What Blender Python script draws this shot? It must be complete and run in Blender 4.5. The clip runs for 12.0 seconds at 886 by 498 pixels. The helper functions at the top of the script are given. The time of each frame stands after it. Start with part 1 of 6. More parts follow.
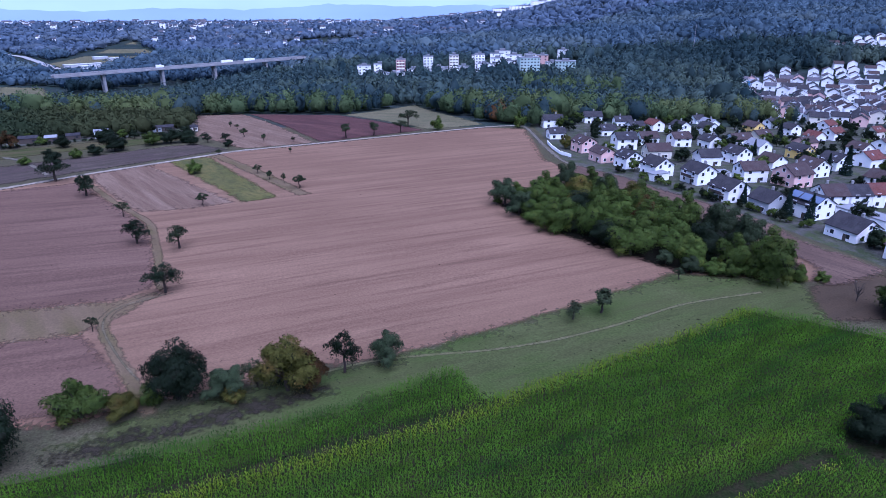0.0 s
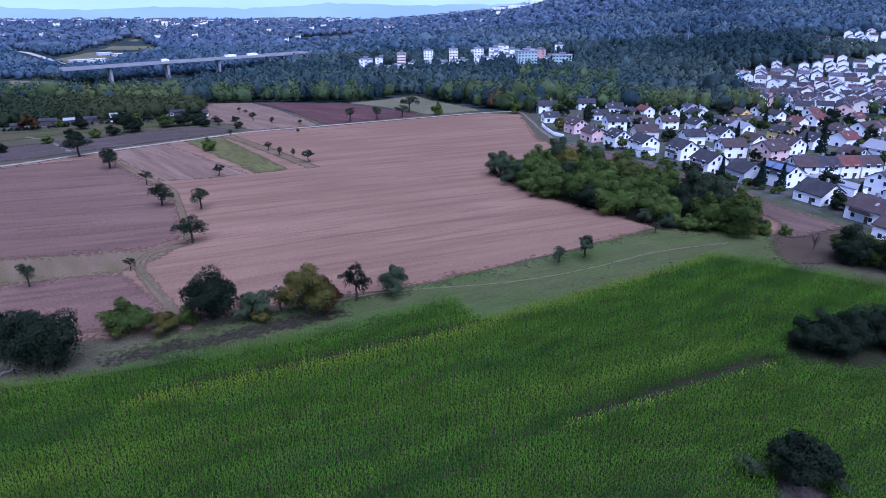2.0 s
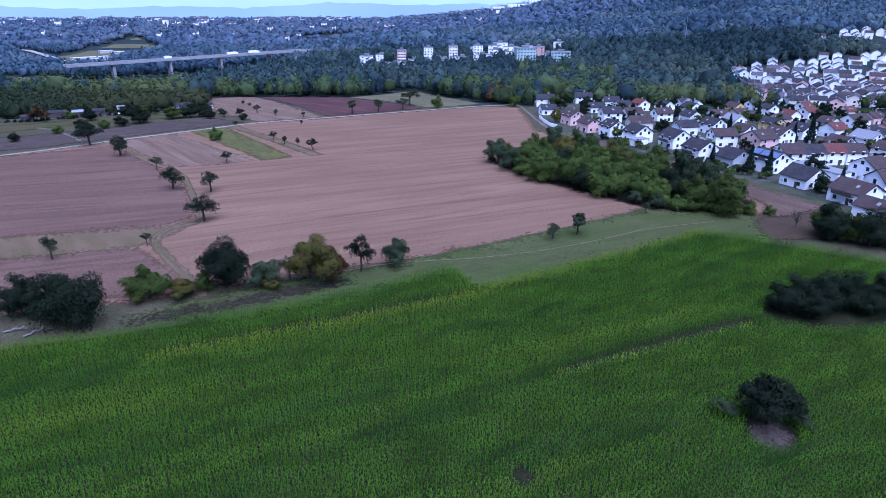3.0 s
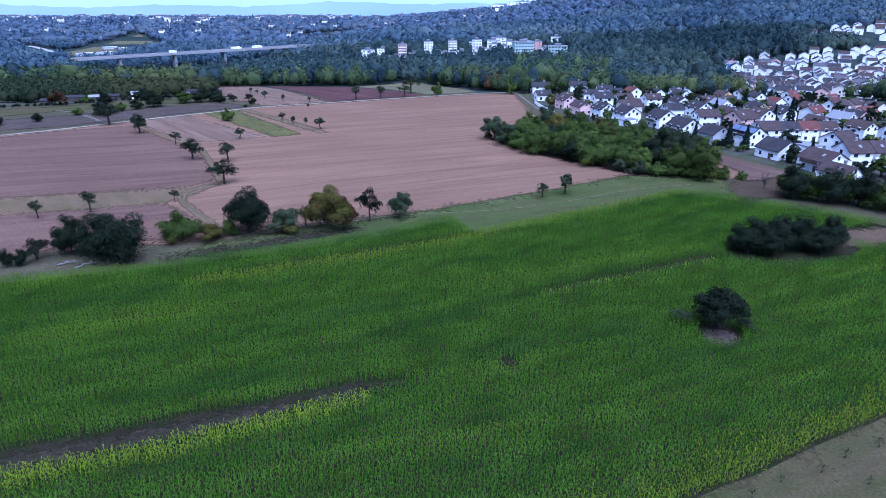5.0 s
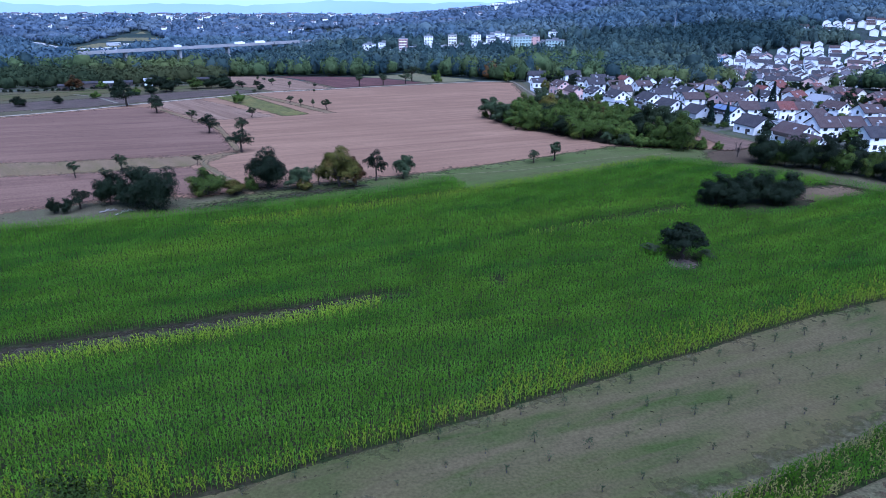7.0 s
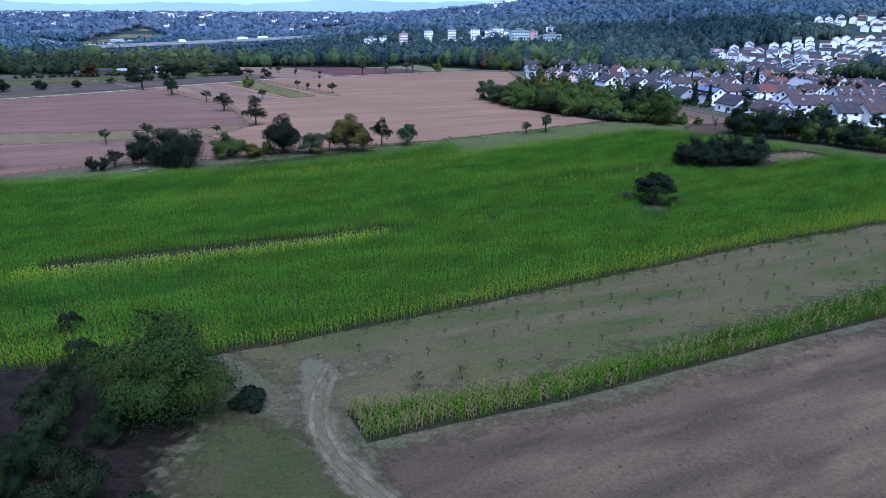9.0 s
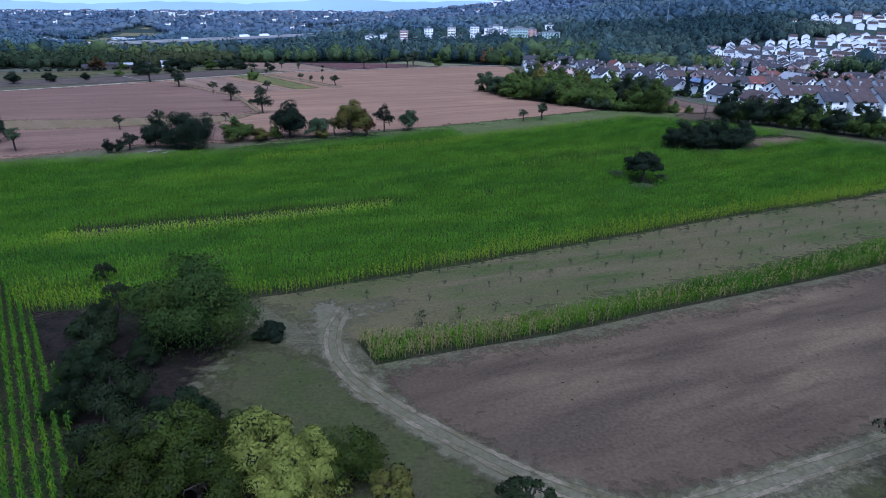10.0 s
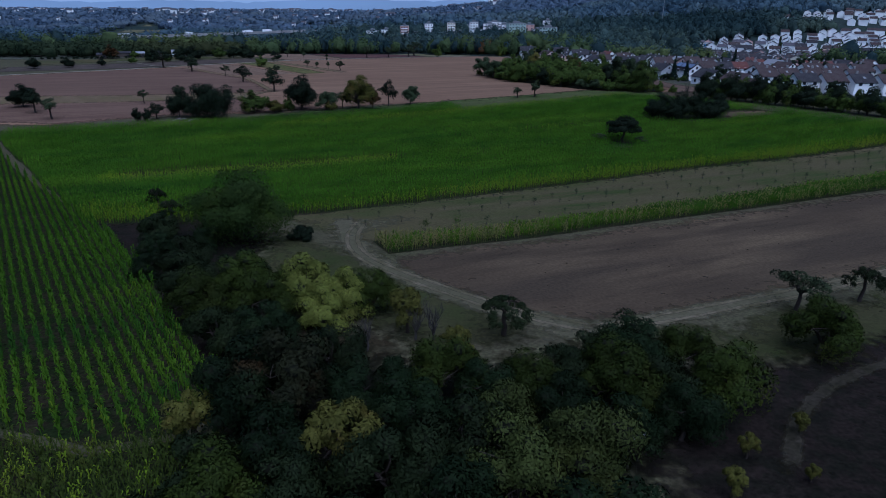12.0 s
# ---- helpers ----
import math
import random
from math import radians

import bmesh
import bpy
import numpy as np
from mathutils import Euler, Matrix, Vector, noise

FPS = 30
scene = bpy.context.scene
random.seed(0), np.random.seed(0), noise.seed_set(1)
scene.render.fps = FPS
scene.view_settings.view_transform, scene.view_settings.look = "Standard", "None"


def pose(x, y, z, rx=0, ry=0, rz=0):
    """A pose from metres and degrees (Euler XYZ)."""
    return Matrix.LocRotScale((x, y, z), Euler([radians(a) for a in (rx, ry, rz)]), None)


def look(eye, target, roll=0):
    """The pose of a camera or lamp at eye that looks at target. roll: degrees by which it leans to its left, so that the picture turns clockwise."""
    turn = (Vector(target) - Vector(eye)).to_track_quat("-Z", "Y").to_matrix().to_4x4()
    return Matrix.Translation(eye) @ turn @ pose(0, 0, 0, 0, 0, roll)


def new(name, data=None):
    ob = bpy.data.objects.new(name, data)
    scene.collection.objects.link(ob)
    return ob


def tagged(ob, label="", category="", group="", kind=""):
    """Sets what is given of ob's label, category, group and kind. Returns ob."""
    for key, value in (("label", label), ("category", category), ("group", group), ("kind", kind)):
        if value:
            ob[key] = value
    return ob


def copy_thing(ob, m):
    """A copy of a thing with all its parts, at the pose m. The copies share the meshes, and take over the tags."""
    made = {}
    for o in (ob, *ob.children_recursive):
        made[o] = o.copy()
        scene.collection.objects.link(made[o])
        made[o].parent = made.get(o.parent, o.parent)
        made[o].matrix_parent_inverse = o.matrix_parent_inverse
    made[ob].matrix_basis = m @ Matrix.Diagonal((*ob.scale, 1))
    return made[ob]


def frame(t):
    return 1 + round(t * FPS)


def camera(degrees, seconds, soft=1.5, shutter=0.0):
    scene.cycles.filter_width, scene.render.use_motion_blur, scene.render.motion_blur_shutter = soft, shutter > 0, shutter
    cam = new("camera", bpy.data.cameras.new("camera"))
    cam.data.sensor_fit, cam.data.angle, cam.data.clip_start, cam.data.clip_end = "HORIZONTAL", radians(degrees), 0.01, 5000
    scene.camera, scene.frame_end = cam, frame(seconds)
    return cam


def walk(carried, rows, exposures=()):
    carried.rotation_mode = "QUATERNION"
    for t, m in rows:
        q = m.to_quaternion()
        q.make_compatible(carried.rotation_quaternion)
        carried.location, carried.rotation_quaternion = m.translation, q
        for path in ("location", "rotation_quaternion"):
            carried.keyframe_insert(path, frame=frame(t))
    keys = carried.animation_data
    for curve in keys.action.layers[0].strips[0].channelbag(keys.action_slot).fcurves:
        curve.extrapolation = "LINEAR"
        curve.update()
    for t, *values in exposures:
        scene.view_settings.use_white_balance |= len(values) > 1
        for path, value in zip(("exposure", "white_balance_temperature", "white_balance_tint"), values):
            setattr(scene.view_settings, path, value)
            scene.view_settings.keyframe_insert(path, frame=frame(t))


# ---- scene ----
# ================= camera and path =================
cam = camera(70.0, 12.0, soft=0.65)
PITCH = radians(21.87)


def drone(t):
    yaw = radians(0.03 - 0.028 * t)
    eye = Vector((0.15 - 0.045 * t, -0.2 - 9.31 * t, 60.62 - 2.335 * t))
    way = Vector((-math.sin(yaw) * math.cos(PITCH), math.cos(yaw) * math.cos(PITCH), -math.sin(PITCH)))
    return look(eye, eye + way, -0.2 + 0.05 * t)


EXPOSURES = [(0.0, 1.46, 4680, 36), (3.0, 1.56, 4580, 33), (6.0, 1.76, 4500, 25), (9.2, 1.70, 4660, 20), (10.5, 1.30, 4730, 18), (11.2, 0.93, 4730, 17), (12.0, 0.30, 4730, 17)]
walk(cam, [(0.5 * i, drone(0.5 * i)) for i in range(25)], EXPOSURES)

# ================= sky and sun =================
world = bpy.data.worlds.new("sky")
scene.world = world
world.use_nodes = True
wn = world.node_tree.nodes
sky = wn.new("ShaderNodeTexSky")
sky.sky_type, sky.sun_disc = "NISHITA", False
sky.sun_elevation, sky.sun_rotation = radians(68), radians(153)
sky.air_density, sky.dust_density, sky.ozone_density = 1.0, 0.8, 1.5
wn["Background"].inputs["Strength"].default_value = 0.046
world.node_tree.links.new(sky.outputs[0], wn["Background"].inputs["Color"])
sun_data = bpy.data.lights.new("sun", "SUN")
sun_data.energy, sun_data.angle, sun_data.color = 2.5, radians(80), (1.0, 0.98, 0.95)
sun = new("sun", sun_data)
sun.matrix_world = look((0, 0, 300), (-31, 61, 300 - 170))


# ================= the lie of the land =================
def ease(v):
    v = np.clip(v, 0, 1)
    return v * v * (3 - 2 * v)


LAND_Y = [-400, -150, -65, -30, 0, 40, 75, 100, 130, 200, 300, 370, 450, 550, 650, 800, 1000, 1500, 2000, 2500, 3000, 5200]
LAND_Z = [16, 7.5, 3.5, 1.6, -.6, -2, -1.2, -.6, -1, -2.8, -4.8, -8, -15, -20, -19, -15, -22, -28, -32, -40, -160, -220]


def land(x, y):
    """Height of the ground."""
    x, y = np.asarray(x, float), np.asarray(y, float)
    b = sum(np.interp(y + k, LAND_Y, LAND_Z) for k in (-12, -4, 4, 12)) / 4
    b = b - 24 * ease((-x - 60) / 260) * ease((y - 400) / 220) * (1 - ease((y - 1200) / 900))
    b = b + 38 * ease((y - 520) / 420) * ease((x - 190) / 330)
    b = b - 7 * ease((x - 60) / 140) * ease((y - 190) / 160) * (1 - ease((y - 520) / 200))
    b = b + 82 * ease((x / np.maximum(y, 300) + 0.14) / 0.52) * ease((y - 950) / 900)
    return b + 20 * np.exp(-((x - 250) ** 2 + (y - 900) ** 2) / 220 ** 2)


def ground_z(x, y):
    return float(land(x, y))


def inside(poly, x, y):
    """Which of the points lie in the polygon."""
    x, y = np.asarray(x, float), np.asarray(y, float)
    hit = np.zeros(x.shape, bool)
    for (ax, ay), (bx, by) in zip(poly, poly[1:] + poly[:1]):
        cross = (ay > y) != (by > y)
        hit ^= cross & (x < (bx - ax) * (y - ay) / ((by - ay) or 1e-9) + ax)
    return hit


# ================= materials =================
def shader(name):
    m = bpy.data.materials.new(name)
    m.use_nodes = True
    t = m.node_tree
    return m, t, t.nodes, t.nodes["Principled BSDF"]


def noise_node(t, scale, detail=4.0, stretch=None, turn=0.0):
    co = t.nodes.new("ShaderNodeTexCoord")
    n = t.nodes.new("ShaderNodeTexNoise")
    n.inputs["Scale"].default_value, n.inputs["Detail"].default_value = scale, detail
    out = co.outputs["Object"]
    if stretch:
        mp = t.nodes.new("ShaderNodeMapping")
        mp.vector_type = "TEXTURE"
        mp.inputs["Scale"].default_value, mp.inputs["Rotation"].default_value = stretch, (0, 0, radians(turn))
        t.links.new(out, mp.inputs[0])
        out = mp.outputs[0]
    t.links.new(out, n.inputs["Vector"])
    return n.outputs[0]


def sharpen(t, value, low, high):
    r = t.nodes.new("ShaderNodeMapRange")
    r.inputs["From Min"].default_value, r.inputs["From Max"].default_value = low, high
    t.links.new(value, r.inputs["Value"])
    return r.outputs[0]


def mix(t, fac, a, b):
    n = t.nodes.new("ShaderNodeMix")
    n.data_type = "RGBA"
    for value, socket in ((fac, n.inputs[0]), (a, n.inputs[6]), (b, n.inputs[7])):
        if isinstance(value, (int, float)):
            socket.default_value = value
        elif isinstance(value, tuple):
            socket.default_value = (*value, 1)
        else:
            t.links.new(value, socket)
    return n.outputs[2]


def bump(t, b, height, strength, distance):
    n = t.nodes.new("ShaderNodeBump")
    n.inputs["Strength"].default_value, n.inputs["Distance"].default_value = strength, distance
    t.links.new(height, n.inputs["Height"])
    t.links.new(n.outputs[0], b.inputs["Normal"])


def soil(name, a, b, c, big=0.03, mid=0.25, fine=2.5, stretch=None, turn=0.0, relief=0.15, rough=0.95, rubble=0.4):
    """Field and ground surfaces: large patches, streaks along the working direction, fine grain."""
    m, t, nodes, bs = shader(name)
    patch = sharpen(t, noise_node(t, big, 6), 0.38, 0.62)
    streak = sharpen(t, noise_node(t, mid, 8, stretch, turn), 0.42, 0.62)
    fleck = sharpen(t, noise_node(t, mid * 2.7, 6, stretch, turn), 0.5, 0.72)
    grain = noise_node(t, fine, 7)
    col = mix(t, patch, a, b)
    col = mix(t, streak, col, c)
    col = mix(t, fleck, col, tuple(0.84 * v for v in c))
    tone = nodes.new("ShaderNodeHueSaturation")
    t.links.new(col, tone.inputs["Color"])
    r = nodes.new("ShaderNodeMapRange")
    r.inputs["From Min"].default_value, r.inputs["From Max"].default_value = 0.3, 0.7
    r.inputs["To Min"].default_value, r.inputs["To Max"].default_value = 1 - rubble, 1 + rubble
    t.links.new(grain, r.inputs["Value"])
    t.links.new(r.outputs[0], tone.inputs["Value"])
    col = tone.outputs[0]
    t.links.new(col, bs.inputs["Base Color"])
    bs.inputs["Roughness"].default_value = rough
    bs.inputs["Specular IOR Level"].default_value = 0.04
    bump(t, bs, grain, 0.7, relief)
    # the rim of a field frays into its neighbour
    rim = nodes.new("ShaderNodeAttribute")
    rim.attribute_name = "fray"
    add = nodes.new("ShaderNodeMath")
    add.operation = "ADD"
    t.links.new(rim.outputs["Fac"], add.inputs[0])
    t.links.new(sharpen(t, noise_node(t, 0.9, 6), 0.25, 0.75), add.inputs[1])
    worn = sharpen(t, add.outputs[0], 0.85, 1.5)
    clear = nodes.new("ShaderNodeBsdfTransparent")
    blend = nodes.new("ShaderNodeMixShader")
    t.links.new(worn, blend.inputs[0])
    t.links.new(bs.outputs[0], blend.inputs[1])
    t.links.new(clear.outputs[0], blend.inputs[2])
    t.links.new(blend.outputs[0], nodes["Material Output"].inputs[0])
    return m


def leaf(name, dark, light, warm=None, patch=0.35, through_light=0.08, stretch=None, deep=None, gloss=0.05, mottle=0.0):
    """Foliage: colour differs from leaf to leaf, from bough to bough and from tree to tree."""
    m, t, nodes, bs = shader(name)
    geo, info = nodes.new("ShaderNodeNewGeometry"), nodes.new("ShaderNodeObjectInfo")
    col = mix(t, sharpen(t, noise_node(t, 0.9, 4), 0.32, 0.68), dark, light)
    each = tuple(0.5 * (a + b) for a, b in zip(dark, light))
    col = mix(t, 0.45, col, mix(t, geo.outputs["Random Per Island"], tuple((0.35 if stretch else 0.6) * v for v in each), tuple((1.65 if stretch else 1.4) * v for v in each)))
    if warm:
        col = mix(t, sharpen(t, noise_node(t, patch, 3, stretch, 23), 0.52, 0.7), col, warm)
    if deep:
        col = mix(t, sharpen(t, noise_node(t, patch * 1.7, 4, stretch, 23), 0.50, 0.66), col, deep)
    spray = sharpen(t, noise_node(t, 5.0, 3), 0.35, 0.6)
    col = mix(t, spray, mix(t, 0.3, col, tuple(0.4 * v for v in dark)), col)
    if mottle:
        band = sharpen(t, noise_node(t, 0.42, 5, (3.5, 1, 1), 23), 0.36, 0.64)
        col = mix(t, mottle, col, mix(t, band, tuple(0.45 * v for v in dark), tuple(1.35 * v for v in light)))
    hsv = nodes.new("ShaderNodeHueSaturation")
    val = nodes.new("ShaderNodeMapRange")
    val.inputs["To Min"].default_value, val.inputs["To Max"].default_value = 0.7, 1.25
    t.links.new(info.outputs["Random"], val.inputs["Value"])
    t.links.new(val.outputs[0], hsv.inputs["Value"])
    t.links.new(col, hsv.inputs["Color"])
    t.links.new(hsv.outputs[0], bs.inputs["Base Color"])
    bs.inputs["Roughness"].default_value, bs.inputs["Specular IOR Level"].default_value = 0.7 - 0.5 * gloss, gloss
    tr = nodes.new("ShaderNodeBsdfTranslucent")
    t.links.new(hsv.outputs[0], tr.inputs[0])
    mx = nodes.new("ShaderNodeMixShader")
    mx.inputs[0].default_value = through_light
    t.links.new(bs.outputs[0], mx.inputs[1])
    t.links.new(tr.outputs[0], mx.inputs[2])
    t.links.new(mx.outputs[0], nodes["Material Output"].inputs[0])
    return m


def canopy(name, dark, light, warm):
    """Woods seen from afar: each crown its own tone, mottled with boughs and leaf clumps."""
    m, t, nodes, bs = shader(name)
    geo = nodes.new("ShaderNodeNewGeometry")
    col = mix(t, sharpen(t, noise_node(t, 0.11, 3), 0.34, 0.66), dark, light)
    col = mix(t, sharpen(t, noise_node(t, 0.007, 5), 0.48, 0.60), col, warm)
    col = mix(t, sharpen(t, noise_node(t, 0.0045, 4), 0.52, 0.62), col, tuple(0.8 * c for c in dark))
    each = mix(t, geo.outputs["Random Per Island"], tuple(0.5 * c for c in dark), tuple(1.2 * c for c in light))
    col = mix(t, 0.42, col, each)
    bough = noise_node(t, 0.3, 6)
    t.links.new(col, bs.inputs["Base Color"])
    bs.inputs["Roughness"].default_value, bs.inputs["Specular IOR Level"].default_value = 0.9, 0.02
    bump(t, bs, bough, 0.35, 0.8)
    tr, mx = nodes.new("ShaderNodeBsdfTranslucent"), nodes.new("ShaderNodeMixShader")
    t.links.new(col, tr.inputs[0])
    mx.inputs[0].default_value = 0.3
    t.links.new(bs.outputs[0], mx.inputs[1])
    t.links.new(tr.outputs[0], mx.inputs[2])
    t.links.new(mx.outputs[0], nodes["Material Output"].inputs[0])
    return m


def plain(name, col, rough=0.7, metal=0.0, vary=0.12, scale=1.5, relief=0.0):
    """Painted, rendered and built surfaces with slight weathering."""
    m, t, nodes, bs = shader(name)
    a = noise_node(t, scale, 5)
    b = noise_node(t, scale * 0.12, 3)
    c = mix(t, a, tuple(v * (1 - vary) for v in col), tuple(min(1, v * (1 + vary)) for v in col))
    c = mix(t, sharpen(t, b, 0.45, 0.8), c, tuple(v * (1 - 1.6 * vary) for v in col))
    t.links.new(c, bs.inputs["Base Color"])
    bs.inputs["Roughness"].default_value, bs.inputs["Metallic"].default_value = rough, metal
    bs.inputs["Specular IOR Level"].default_value = 0.5 if rough < 0.85 else 0.1
    if relief:
        bump(t, bs, a, 0.5, relief)
    return m


def roofing(name, col):
    """Tiled roof: courses of tiles with weathering."""
    m, t, nodes, bs = shader(name)
    co = nodes.new("ShaderNodeTexCoord")
    br = nodes.new("ShaderNodeTexBrick")
    br.inputs["Scale"].default_value = 1.0
    br.inputs["Brick Width"].default_value, br.inputs["Row Height"].default_value = 0.3, 0.36
    br.inputs["Mortar Size"].default_value = 0.03
    br.inputs["Color1"].default_value = (*col, 1)
    br.inputs["Color2"].default_value = (*(v * 0.75 for v in col), 1)
    br.inputs["Mortar"].default_value = (*(v * 0.4 for v in col), 1)
    t.links.new(co.outputs["Object"], br.inputs[0])
    c = mix(t, sharpen(t, noise_node(t, 0.5, 5), 0.45, 0.75), br.outputs[0], tuple(v * 0.6 + 0.02 for v in col))
    t.links.new(c, bs.inputs["Base Color"])
    bs.inputs["Roughness"].default_value, bs.inputs["Specular IOR Level"].default_value = 0.85, 0.15
    bump(t, bs, br.outputs["Fac"], 0.3, -0.03)
    return m


